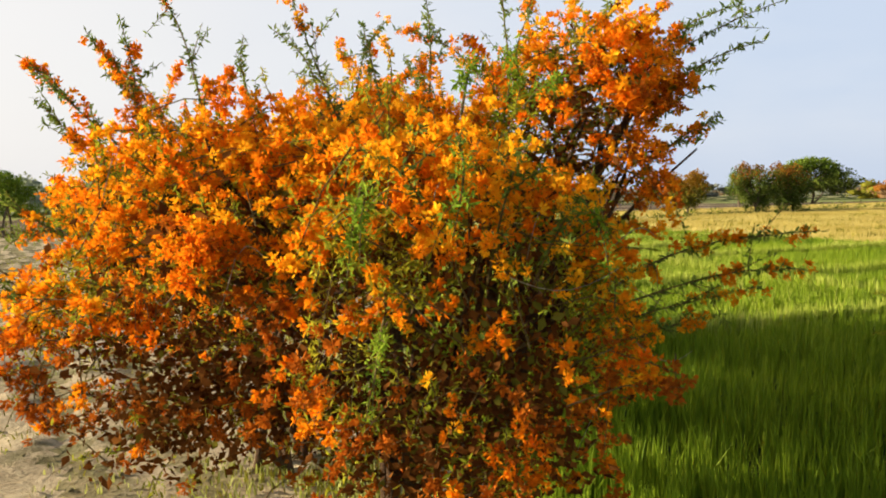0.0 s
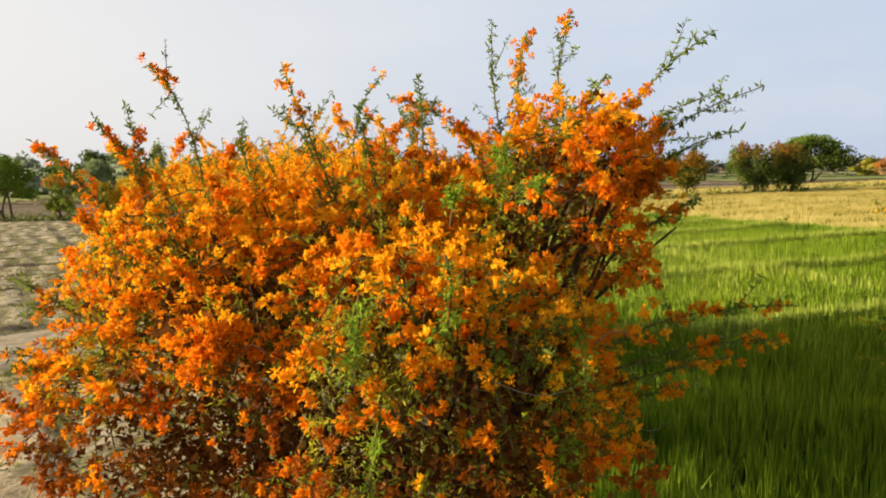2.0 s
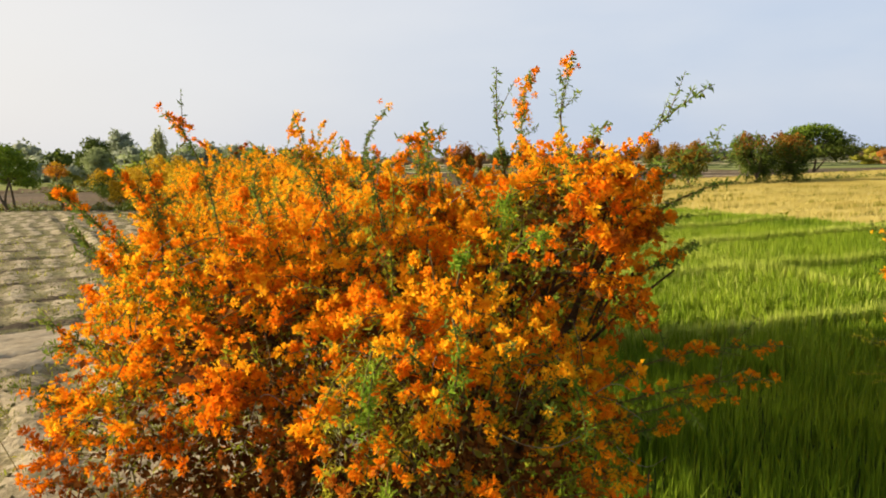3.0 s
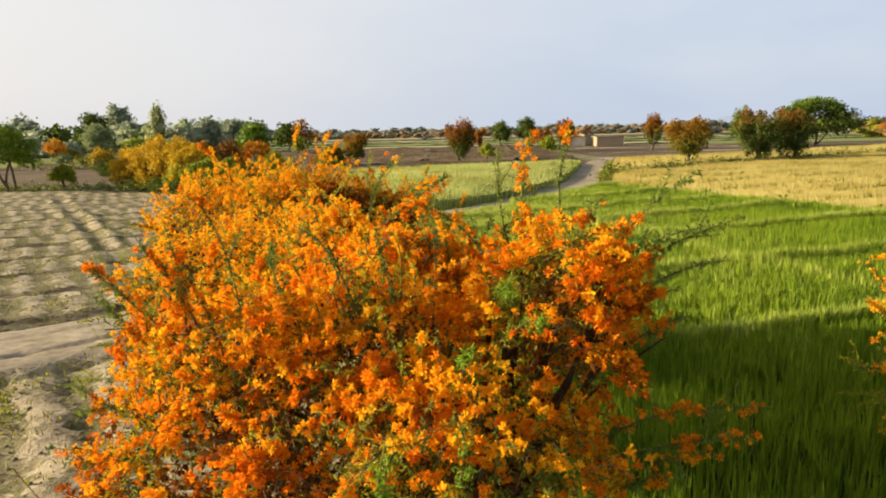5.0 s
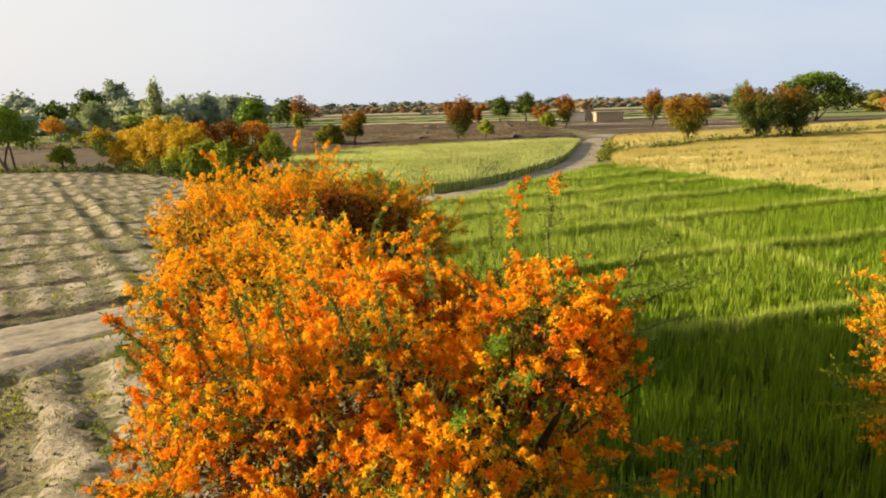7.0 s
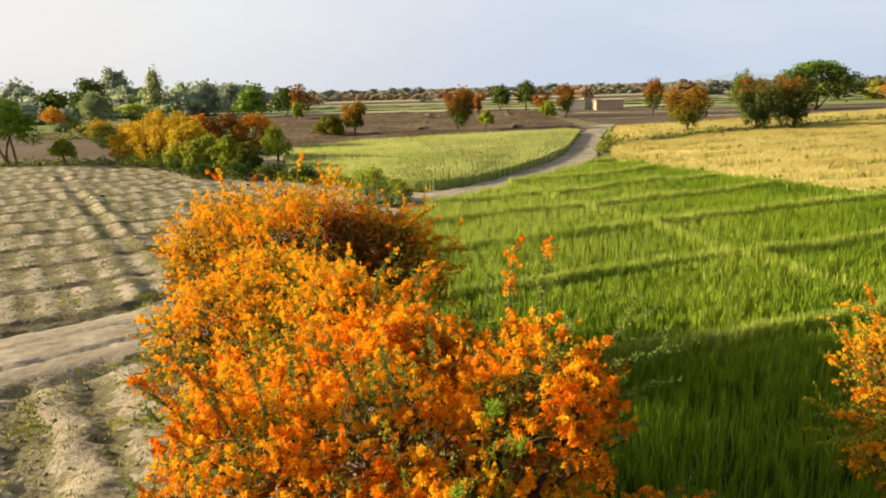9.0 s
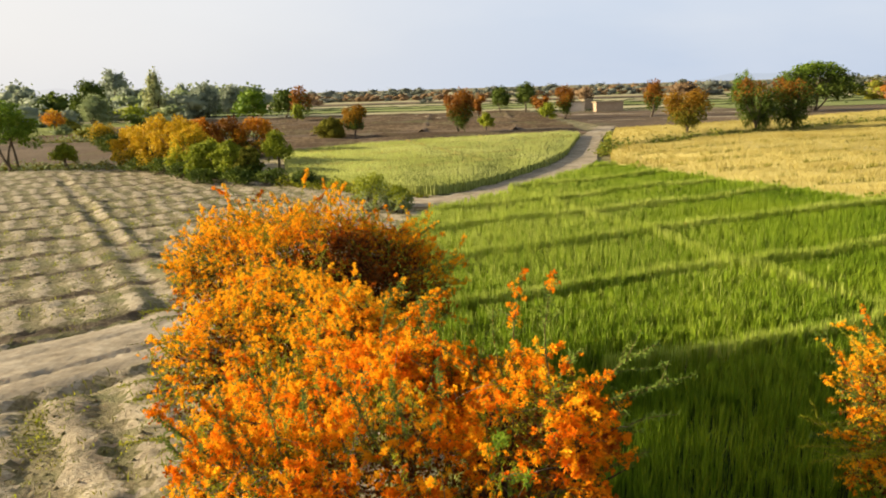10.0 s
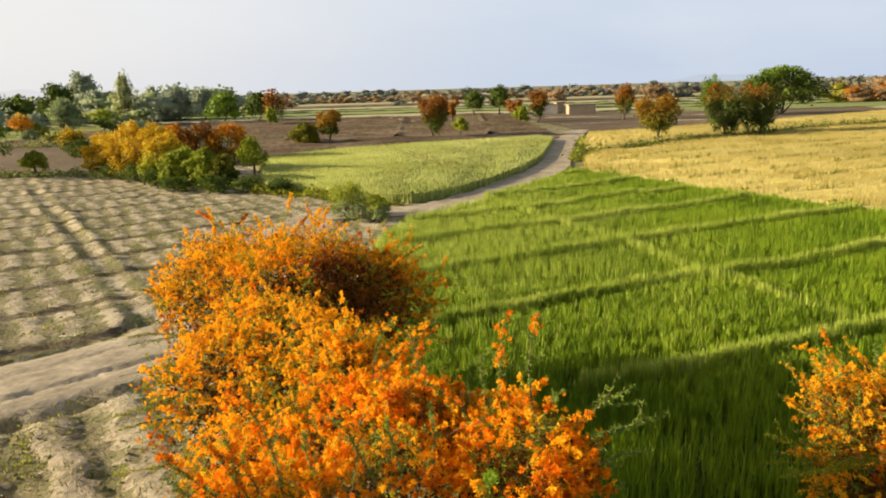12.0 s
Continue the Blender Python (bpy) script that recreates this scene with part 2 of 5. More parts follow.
# Far-row green, paled so that distance haze sits in the base colour.
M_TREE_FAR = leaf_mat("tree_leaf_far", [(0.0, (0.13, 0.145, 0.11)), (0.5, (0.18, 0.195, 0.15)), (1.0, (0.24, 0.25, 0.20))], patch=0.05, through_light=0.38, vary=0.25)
M_TREE_ORANGE = leaf_mat("tree_blossom_orange", [(0.0, (0.30, 0.10, 0.008)), (0.5, (0.50, 0.20, 0.012)), (1.0, (0.70, 0.34, 0.025))], patch=0.5, through_light=0.38, vary=0.36)
# Far-row rust, paled in the same way to paint haze.
M_HAZE_RUST = leaf_mat("tree_leaf_haze_rust", [(0.0, (0.20, 0.13, 0.065)), (0.5, (0.28, 0.18, 0.09)), (1.0, (0.36, 0.25, 0.135))], patch=0.05, through_light=0.38, vary=0.25)
M_TREE_AMBER = leaf_mat("tree_blossom_amber", [(0.0, (0.19, 0.088, 0.010)), (0.5, (0.31, 0.16, 0.014)), (1.0, (0.46, 0.27, 0.024))], patch=0.5, through_light=0.38, vary=0.36)

# ---- mesh helpers ----
def soup(name, verts, tris, mats, idx=None, smooth=False):
    """A mesh from numpy arrays of corners and triangles."""
    me = bpy.data.meshes.new(name)
    verts, tris = np.asarray(verts, np.float32), np.asarray(tris, np.int32)
    nv, nt = len(verts), len(tris)
    me.vertices.add(nv)
    me.vertices.foreach_set("co", verts.ravel())
    me.loops.add(nt * 3)
    me.loops.foreach_set("vertex_index", tris.ravel())
    me.polygons.add(nt)
    me.polygons.foreach_set("loop_start", np.arange(0, nt * 3, 3, dtype=np.int32))
    for m in mats:
        me.materials.append(m)
    if idx is not None:
        me.polygons.foreach_set("material_index", np.asarray(idx, np.int32))
    if smooth:
        me.polygons.foreach_set("use_smooth", np.ones(nt, bool))
    me.update(calc_edges=True)
    return me


def join(pieces):
    """Joins (verts, tris, material number) pieces into one set of arrays."""
    v, f, k, n = [], [], [], 0
    for a, b, c in pieces:
        if len(a) == 0:
            continue
        v.append(a)
        f.append(np.asarray(b) + n)
        k.append(np.full(len(b), c) if np.isscalar(c) else c)
        n += len(a)
    return np.concatenate(v), np.concatenate(f), np.concatenate(k)


def thing(name, label, category, at=(0, 0, 0), group="", kind=""):
    ob = new(name)
    ob.location = at
    ob.empty_display_size = 0.2
    return tagged(ob, label, category, group, kind)


def part(name, mesh, parent, label="", kind=""):
    ob = new(name, mesh)
    ob.parent = parent
    return tagged(ob, label, kind=kind)


def unit(a):
    return a / np.maximum(np.linalg.norm(a, axis=-1, keepdims=True), 1e-9)


def frames(axis, spin):
    """Turning matrices whose z columns lie along the axes, spun by the angles."""
    z = unit(axis)
    helper = np.where(np.abs(z[:, 2:3]) < 0.9, np.array([[0, 0, 1.0]]), np.array([[1.0, 0, 0]]))
    x = unit(np.cross(helper, z))
    y = np.cross(z, x)
    c, s = np.cos(spin)[:, None], np.sin(spin)[:, None]
    return np.stack([x * c + y * s, y * c - x * s, z], axis=2)


def scatter(tv, tf, places, turns, sizes):
    """Copies of a small template, one for each place, as arrays."""
    n, k = len(places), len(tv)
    v = np.einsum("nij,kj->nki", turns, tv) * np.reshape(sizes, (n, 1, -1)) + places[:, None, :]
    f = tf[None] + (np.arange(n) * k)[:, None, None]
    return v.reshape(-1, 3), f.reshape(-1, 3)


def tube(points, r0, r1, sides=6):
    """A tapered tube along a line of points."""
    p = np.asarray(points, float)
    n = len(p)
    t = unit(np.gradient(p, axis=0))
    fr = frames(t, np.zeros(n))
    a = np.arange(sides) * 2 * math.pi / sides
    rad = np.linspace(r0, r1, n)
    ring = fr[:, None, :, 0] * np.cos(a)[None, :, None] + fr[:, None, :, 1] * np.sin(a)[None, :, None]
    v = (p[:, None] + ring * rad[:, None, None]).reshape(-1, 3)
    f = []
    for i in range(n - 1):
        for j in range(sides):
            q = (j + 1) % sides
            f += [(i * sides + j, i * sides + q, (i + 1) * sides + q), (i * sides + j, (i + 1) * sides + q, (i + 1) * sides + j)]
    return v, np.array(f)


def bent(a, b, sag, n, rng):
    """A line of n points from a to b that bows upwards by sag and wavers."""
    a, b = np.asarray(a, float), np.asarray(b, float)
    s = np.linspace(0, 1, n)[:, None]
    w = np.sin(s * math.pi)
    side = rng.normal(0, 1, 3) * 0.06 * np.linalg.norm(b - a)
    return a + (b - a) * s + w * (np.array([0, 0, sag]) + side)


def inside(poly, x, y):
    r = np.zeros(len(x), bool)
    n = len(poly)
    for i in range(n):
        (x0, y0), (x1, y1) = poly[i], poly[(i + 1) % n]
        if y0 != y1:
            r ^= ((y0 > y) != (y1 > y)) & (x < (x1 - x0) * (y - y0) / (y1 - y0) + x0)
    return r


def off_line(line, x, y):
    """Distance of points from a line of points on the ground."""
    d = np.full(len(x), 1e9)
    for (x0, y0), (x1, y1) in zip(line[:-1], line[1:]):
        dx, dy = x1 - x0, y1 - y0
        t = np.clip(((x - x0) * dx + (y - y0) * dy) / (dx * dx + dy * dy), 0, 1)
        d = np.minimum(d, np.hypot(x - x0 - t * dx, y - y0 - t * dy))
    return d


def wave(x, y, seed, scale):
    """Smooth uneven values between about -1 and 1."""
    r = np.random.default_rng(seed)
    out = np.zeros_like(x, dtype=float)
    for i in range(7):
        a, k, ph = r.uniform(0, 6.28), r.uniform(0.5, 2.2) / scale, r.uniform(0, 6.28)
        out += np.sin((x * math.cos(a) + y * math.sin(a)) * k * 6.28 + ph)
    return out / 3.2


# ---- ground ----
TRACK = [(-26, 2), (-17.5, 9.2), (-10.9, 14.6), (-8.0, 17.2), (-7.0, 20.5), (-7.4, 27), (-7.6, 33), (-6.4, 38.2), (-4.2, 38.8), (-1.6, 37.9), (0.7, 39.8), (3.4, 44.2), (8.9, 55.2), (12.6, 71.5), (18, 92), (23, 118), (29, 150)]
U, V = (0.83, 0.558), (-0.575, 0.818)                   # the beds' two ways
FIELD = [(-5.2, 24), (-10.2, 17.8), (-16.5, 11.6), (-40, -8), (-90, -10), (-70, 62), (-38, 60), (-31, 61), (-22, 50.5), (-13, 44.5), (-8.6, 38)]


def ground_height(x, y):
    u, v = x * U[0] + y * U[1], x * V[0] + y * V[1]
    h = 0.025 * wave(x, y, 3, 3.0) + (0.016 * wave(x, y, 4, 0.8) + 0.012 * wave(x, y, 14, 0.33)) * (np.hypot(x, y) < 60)
    near = np.clip((75 - np.hypot(x, y - 10)) / 20, 0, 1)
    f = inside(FIELD, x, y) * near
    ww = v + 0.12 * wave(x, y, 5, 4.0)
    uu = u + 0.06 * wave(x, y, 6, 2.0) + 0.4 * np.sin(2.7 * np.floor((ww - 25.0) / 3.8))
    ridge = np.clip(5.5 * np.abs(np.sin((ww - 25.0) * math.pi / 3.8)) - 0.6, 0, 1)
    bed = np.clip(1.0 + 3.6 * np.cos(uu * 2 * math.pi / 1.12), 0, 1)
    lump = 0.55 + 0.45 * wave(x, y, 9, 1.1)
    h += f * (0.078 * ridge * (0.46 + 0.54 * bed * np.clip(0.35 + lump, 0.3, 1.1)) - 0.08)
    rough = np.random.default_rng(17).normal(0, 0.012, len(x)) * (np.hypot(x, y - 10) < 60)
    h += rough
    # the double bund that runs through the beds
    s = u - 3.45
    h += f * (0.105 * np.exp(-((s - 0.55) / 0.26) ** 2) + 0.095 * np.exp(-((s + 0.75) / 0.3) ** 2) - 0.06 * np.exp(-((s + 0.1) / 0.3) ** 2))
    # worn ridges below the track
    low = np.clip((v - 3.0) / 2, 0, 1) * np.clip((17.0 - v) / 1.5, 0, 1) * np.clip((x + 24) / 5, 0, 1) * np.clip((-4.6 - x) / 1.2, 0, 1) * (1 - f)
    h += low * (0.12 * np.clip(0.6 + 1.6 * np.cos((u + 0.14 * wave(x, y, 11, 3.0)) * 2 * math.pi / 1.35), 0, 0.9) * (0.85 + 0.2 * wave(x, y, 12, 1.5)) - 0.03)
    # the track, with two ruts and a low bank on its near side
    d = off_line(TRACK, x, y)
    t = np.clip((1.9 - d) / 0.5, 0, 1) * (y < 40)
    h = h * (1 - t) + t * (0.05 + 0.012 * wave(x, y, 13, 1.0) - np.where(v < 19.3 + 0.1 * x, 0.10, 0.03) * np.exp(-((d + 0.09 * wave(x, y, 15, 1.2) - 0.72) / 0.12) ** 2))
    h -= 0.17 * np.exp(-((d - 2.25) / 0.3) ** 2) * (y < 30)
    return h


def bed_crust(x, y):
    """Where the dry pale crust lies: the tops of the hoed cells and of the worn ridges."""
    u, v = x * U[0] + y * U[1], x * V[0] + y * V[1]
    ww = v + 0.12 * wave(x, y, 5, 4.0)
    uu = u + 0.06 * wave(x, y, 6, 2.0) + 0.4 * np.sin(2.7 * np.floor((ww - 25.0) / 3.8))
    uneven = 0.45 * wave(x, y, 9, 1.1) + 0.25 * wave(x, y, 19, 0.45)
    cell = (np.cos(uu * 2 * math.pi / 1.12) + uneven > 0.12) & (np.abs(np.sin((ww - 25.0) * math.pi / 3.8)) > 0.30)
    worn = np.cos((u + 0.14 * wave(x, y, 11, 3.0)) * 2 * math.pi / 1.35) + uneven > -0.25
    return np.where(inside(FIELD, x, y), cell, worn)


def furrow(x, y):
    """The brown bottoms of the furrows between the rows of cells, with shade put into their colour, broken here and
    there.
    """
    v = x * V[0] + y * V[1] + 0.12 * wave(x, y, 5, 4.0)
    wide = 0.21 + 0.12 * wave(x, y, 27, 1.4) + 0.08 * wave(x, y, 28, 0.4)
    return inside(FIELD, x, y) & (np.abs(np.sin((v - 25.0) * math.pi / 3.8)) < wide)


def build_ground():
    gx = np.concatenate([-np.geomspace(4500, 46, 26), np.arange(-45, -32, 0.3), np.arange(-32, 0, 0.165), np.arange(0, 14, 1.0), np.geomspace(14, 4500, 26)])
    gy = np.concatenate([-np.geomspace(3000, 5, 16), np.arange(-4, 6, 0.4), np.arange(6, 46, 0.18), np.arange(46, 66, 0.3), np.geomspace(66, 4800, 36)])
    X, Y = np.meshgrid(gx, gy, indexing="ij")
    x, y = X.ravel(), Y.ravel()
    z = ground_height(x, y)
    n, m = len(gx), len(gy)
    i = (np.arange(n - 1)[:, None] * m + np.arange(m - 1)[None]).ravel()
    tris = np.concatenate([np.stack([i, i + m, i + m + 1], 1), np.stack([i, i + m + 1, i + 1], 1)])
    cx, cy = x[tris].mean(1), y[tris].mean(1)
    d = off_line(TRACK, cx, cy)
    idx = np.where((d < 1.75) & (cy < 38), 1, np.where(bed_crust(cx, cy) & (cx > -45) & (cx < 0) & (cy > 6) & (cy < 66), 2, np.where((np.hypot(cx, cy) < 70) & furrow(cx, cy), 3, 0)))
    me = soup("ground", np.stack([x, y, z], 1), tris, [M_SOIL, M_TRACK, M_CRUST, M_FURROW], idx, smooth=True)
    tagged(new("ground", me), "pale dry earth with hoed planting beds and bunds", "ground", kind="structure")


build_ground()


def sheet(name, label, category, poly, z, mat):
    me = bpy.data.meshes.new(name)
    me.from_pydata([(x, y, z) for x, y in poly], [], [tuple(range(len(poly)))])
    me.materials.append(mat)
    me.update()
    if me.polygons[0].normal.z < 0:
        me.flip_normals()
    return tagged(new(name, me), label, category, kind="structure")


def road(name, label, line, width, z, mat):
    c = np.array(line, float)
    k = np.linspace(0, len(c) - 1, 5 * len(c))
    p = np.stack([np.interp(k, np.arange(len(c)), c[:, j]) for j in (0, 1)], 1)
    for _ in range(3):
        p[1:-1] = (p[:-2] + 2 * p[1:-1] + p[2:]) / 4
    t = unit(np.gradient(p, axis=0))
    nrm = np.stack([-t[:, 1], t[:, 0]], 1)
    rng = np.random.default_rng(5)
    w = width / 2 * (1 + 0.10 * rng.normal(size=(len(p), 2))) * np.linspace(1, 0.8, len(p))[:, None]
    v = np.concatenate([np.c_[p + nrm * w[:, :1], np.full(len(p), z)], np.c_[p - nrm * w[:, 1:], np.full(len(p), z)]])
    n = len(p)
    f = [t for i in range(n - 1) for t in ((i, i + n, i + n + 1), (i, i + n + 1, i + 1))]
    return tagged(new(name, soup(name, v, f, [mat])), label, "track", kind="structure")


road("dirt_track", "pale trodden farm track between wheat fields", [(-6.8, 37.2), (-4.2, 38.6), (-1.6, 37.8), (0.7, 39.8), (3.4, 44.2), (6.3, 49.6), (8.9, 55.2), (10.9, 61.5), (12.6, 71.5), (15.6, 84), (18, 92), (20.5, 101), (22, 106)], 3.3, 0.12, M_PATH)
sheet("ploughed_field", "brown ploughed field beyond the wheat", "field", [(-72, 104), (-29.5, 101), (-26.5, 77), (-19.4, 70.8), (-11, 78.6), (-1.4, 84.2), (5.6, 86.8), (13.6, 89.2), (17, 92), (17.5, 178), (-70, 178)], 0.11, M_PLOUGH)
sheet("ploughed_field", "brown ploughed field beside the farm track", "field", [(21.5, 100), (30, 98), (58, 116), (95, 140), (95, 155), (40, 160), (18.5, 160)], 0.11, M_PLOUGH)
sheet("rough_field", "brown weedy fallow beyond the beds", "field", [(-130, 66), (-33, 65.5), (-27, 76), (-30, 100), (-75, 102), (-150, 104)], 0.10, M_PLOUGH)
sheet("rough_field", "dull green scrubby ground under a grove", "field", [(-260, 105), (-76, 103), (-72, 177), (-300, 177)], 0.10, M_UNDER_LIME)
for x0, x1, y0, y1, m, lab in (
        (-400, 60, 179, 205, M_PALE_FIELD, "pale stubble field in the distance"), (-400, 60, 206, 262, M_GREEN_FIELD, "dull green crop field in the distance"),
        (-400, 90, 263, 300, M_PALE_FIELD, "pale stubble field in the distance"), (-400, 120, 301, 350, M_PLOUGH, "brown ploughed strip in the distance"),
        (-420, 420, 351, 395, M_PALE_FIELD, "pale stubble field in the distance"), (61, 200, 161, 235, M_GREEN_FIELD, "dull green crop field in the distance"),
        (91, 380, 236, 300, M_PALE_FIELD, "pale stubble field in the distance"), (121, 400, 301, 350, M_GREEN_FIELD, "dull green crop field in the distance"),
        (-600, 700, 440, 620, M_GREEN_FIELD, "hazy green field near the horizon"), (-900, 1000, 621, 1000, M_PALE_FIELD, "hazy pale field near the horizon")):
    sheet("field", lab, "field", [(x0, y0), (x1, y0 - 6), (x1, y1 - 6), (x0, y1)], 0.12, m)
sheet("field", "yellow-green crop field beyond the ripe wheat", "field", [(62, 118), (130, 120), (220, 180), (202, 232), (100, 158)], 0.07, M_PALE_FIELD)


def low_bunds(name, label, lines, width, height, mat, seed):
    """Low uneven earth banks between field strips, one mesh."""
    rng = np.random.default_rng(seed)
    pc = []
    for (x0, y0), (x1, y1) in lines:
        n = max(4, int(math.hypot(x1 - x0, y1 - y0) / 2.5))
        t = np.linspace(0, 1, n)
        p = np.c_[x0 + (x1 - x0) * t, y0 + (y1 - y0) * t] + rng.normal(0, 0.15, (n, 2))
        w = width * rng.uniform(0.6, 1.3, (n, 1))
        dr = np.array([-(y1 - y0), x1 - x0]) / math.hypot(x1 - x0, y1 - y0)
        hh = height * rng.uniform(0.5, 1.3, n)
        v = np.concatenate([np.c_[p - dr * w, np.full(n, 0.03)], np.c_[p, hh], np.c_[p + dr * w, np.full(n, 0.03)]])
        f = [q for r in (0, n) for i in range(n - 1) for q in ((r + i, r + i + 1, r + i + n + 1), (r + i, r + i + n + 1, r + i + n))]
        pc.append((v, np.array(f), 0))
    v, f, _ = join(pc)
    return tagged(new(name, soup(name, v, f, [mat], smooth=True)), label, "field bank", kind="stuff")


BANKS = [((-72, y), (17, y + 3)) for y in (105, 110, 116, 123, 131, 140, 150, 162, 172)] + [((-24, 81), (-12, 82.5)), ((-25, 88), (14, 92.5)), ((-27, 95), (16, 98))] + [((x, 102), (x * 1.35, 178)) for x in (-44, -22, -6, 8)]
low_bunds("earth_banks", "low brown banks dividing the ploughed land", BANKS, 0.9, 0.5, M_PLOUGH, 5)
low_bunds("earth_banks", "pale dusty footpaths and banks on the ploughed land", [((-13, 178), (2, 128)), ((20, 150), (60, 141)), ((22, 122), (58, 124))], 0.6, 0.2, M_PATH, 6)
low_bunds("earth_banks", "weedy banks between far fields", [((-400, y), (60, y - 4)) for y in (178.5, 205.5, 234, 262.5, 300.5)] + [((62, y), (380, y - 5)) for y in (186, 210, 236, 268, 300)], 0.7, 0.4, M_UNDER, 7)


# ---- crops ----
def blades(x, y, top, length, width, rng, lean=0.16, joints=True):
    """Upright grass blades with their tips at the height top."""
    n = len(x)
    a = rng.uniform(0, 2 * math.pi, n)
    b = rng.uniform(0, 2 * math.pi, n)
    le = np.abs(rng.normal(0, lean, n)) * length
    sx, sy = np.cos(a) * width / 2, np.sin(a) * width / 2
    lx, ly = np.cos(b) * le, np.sin(b) * le
    z0 = top - length
    L = np.stack([x - sx, y - sy, z0], 1)
    R = np.stack([x + sx, y + sy, z0], 1)
    T = np.stack([x + lx, y + ly, top], 1)
    i = np.arange(n)[:, None]
    if not joints:
        return np.stack([L, R, T], 1).reshape(-1, 3), np.concatenate([i * 3, i * 3 + 1, i * 3 + 2], 1)
    zm = z0 + length * 0.62
    ML = np.stack([x - sx * 0.9 + lx * 0.3, y - sy * 0.9 + ly * 0.3, zm], 1)
    MR = np.stack([x + sx * 0.9 + lx * 0.3, y + sy * 0.9 + ly * 0.3, zm], 1)
    v = np.stack([L, R, ML, MR, T], 1).reshape(-1, 3)
    f = np.stack([np.concatenate([i * 5 + p for p in tri], 1) for tri in ((0, 1, 3), (0, 3, 2), (2, 3, 4))], 1).reshape(-1, 3)
    return v, f


def sow(poly, density, rng, keep=None):
    p = np.array(poly)
    (x0, y0), (x1, y1) = p.min(0), p.max(0)
    n = int((x1 - x0) * (y1 - y0) * density)
    x, y = rng.uniform(x0, x1, n), rng.uniform(y0, y1, n)
    k = inside(poly, x, y)
    if keep is not None:
        k &= keep(x, y)
    return x[k], y[k]


def along(line, per_metre, spread, rng):
    """Places scattered along a line."""
    p = np.array(line, float)
    seg = np.linalg.norm(np.diff(p, axis=0), axis=1)
    n = int(seg.sum() * per_metre)
    k = rng.choice(len(seg), n, p=seg / seg.sum())
    q = p[k] + (p[k + 1] - p[k]) * rng.uniform(0, 1, n)[:, None]
    q += np.c_[0.12 * wave(q[:, 0], q[:, 1], 27, 1.5), 0.12 * wave(q[:, 0], q[:, 1], 28, 1.5)] + rng.normal(0, spread, (n, 2))
    return q[:, 0], q[:, 1]


def mass(poly, z):
    """The dense inside of a crop: walls along its edge and a top."""
    n = len(poly)
    v = [(x, y, 0.02) for x, y in poly] + [(x, y, z) for x, y in poly]
    f = [t for i in range(n) for t in ((i, (i + 1) % n, n + (i + 1) % n), (i, n + (i + 1) % n, n + i))]
    f += [tuple(n + j for j in t) for t in tessellate_polygon([[Vector((x, y, 0)) for x, y in poly]])]
    return np.array(v, float), np.array(f)


GREEN = [(0.9, -14), (0.85, 1.5), (0.75, 5.5), (0.2, 10), (-1.4, 14.5), (-2.6, 22), (-2.8, 27.5), (-2.2, 30.8), (-1.1, 33.6), (1.0, 36.2), (3.5, 40.4), (6.3, 45.0), (8.8, 48.8), (10.2, 51.6), (10.9, 50.4),
         (13.2, 46.6), (16.0, 40.2), (19.2, 34.2), (26, 26), (34, 14), (34, -14)]
BUNDS = [[(-0.4, 17.0), (2.5, 18.2), (5.7, 19.7), (8.6, 20.9), (11, 21.7), (16.4, 24.2), (24, 27.6)],
         [(-1.2, 22.1), (1.2, 23.3), (5, 25.2), (7.4, 26.3), (11.5, 28.1), (14.2, 29.4), (20.5, 32)],
         [(-1.8, 27.4), (1, 28.9), (4.6, 30.4), (7.4, 31.5), (12.7, 34), (17, 36.4)],
         [(3.0, 12.6), (5.3, 13.4), (8.1, 14.4), (11.1, 15.7), (20, 19.4), (28, 23)],
         [(-2.0, 32), (3.1, 34.3), (5.0, 34.7), (8.7, 37.2), (14.8, 40)], [(0.8, 38.3), (6, 40.6), (13.4, 44.6)], [(5.8, 47), (11, 49.6), (12.6, 50.5)]]
CROSS = [(2.7, 38.6), (4.7, 32.9), (6.6, 28.2), (7.6, 26.2), (8.1, 24), (8.7, 21.4), (9.5, 19.6), (10.0, 18), (11.2, 15.7), (12.6, 11.5), (14, 6)]


def bund_gap(x, y):
    d = np.full(len(x), 1e9)
    for b in BUNDS:
        d = np.minimum(d, off_line(b, x, y))
    return np.minimum(d, 0.08 + off_line(CROSS, x, y))


def wheat_top(x, y, d):
    z = 0.82 + 0.04 * wave(x, y, 21, 5.0) + 0.015 * wave(x, y, 22, 1.2)
    return z + 0.12 * np.exp(-(d / 0.2) ** 2) - 0.11 * np.exp(-((d - 0.5) / 0.22) ** 2)


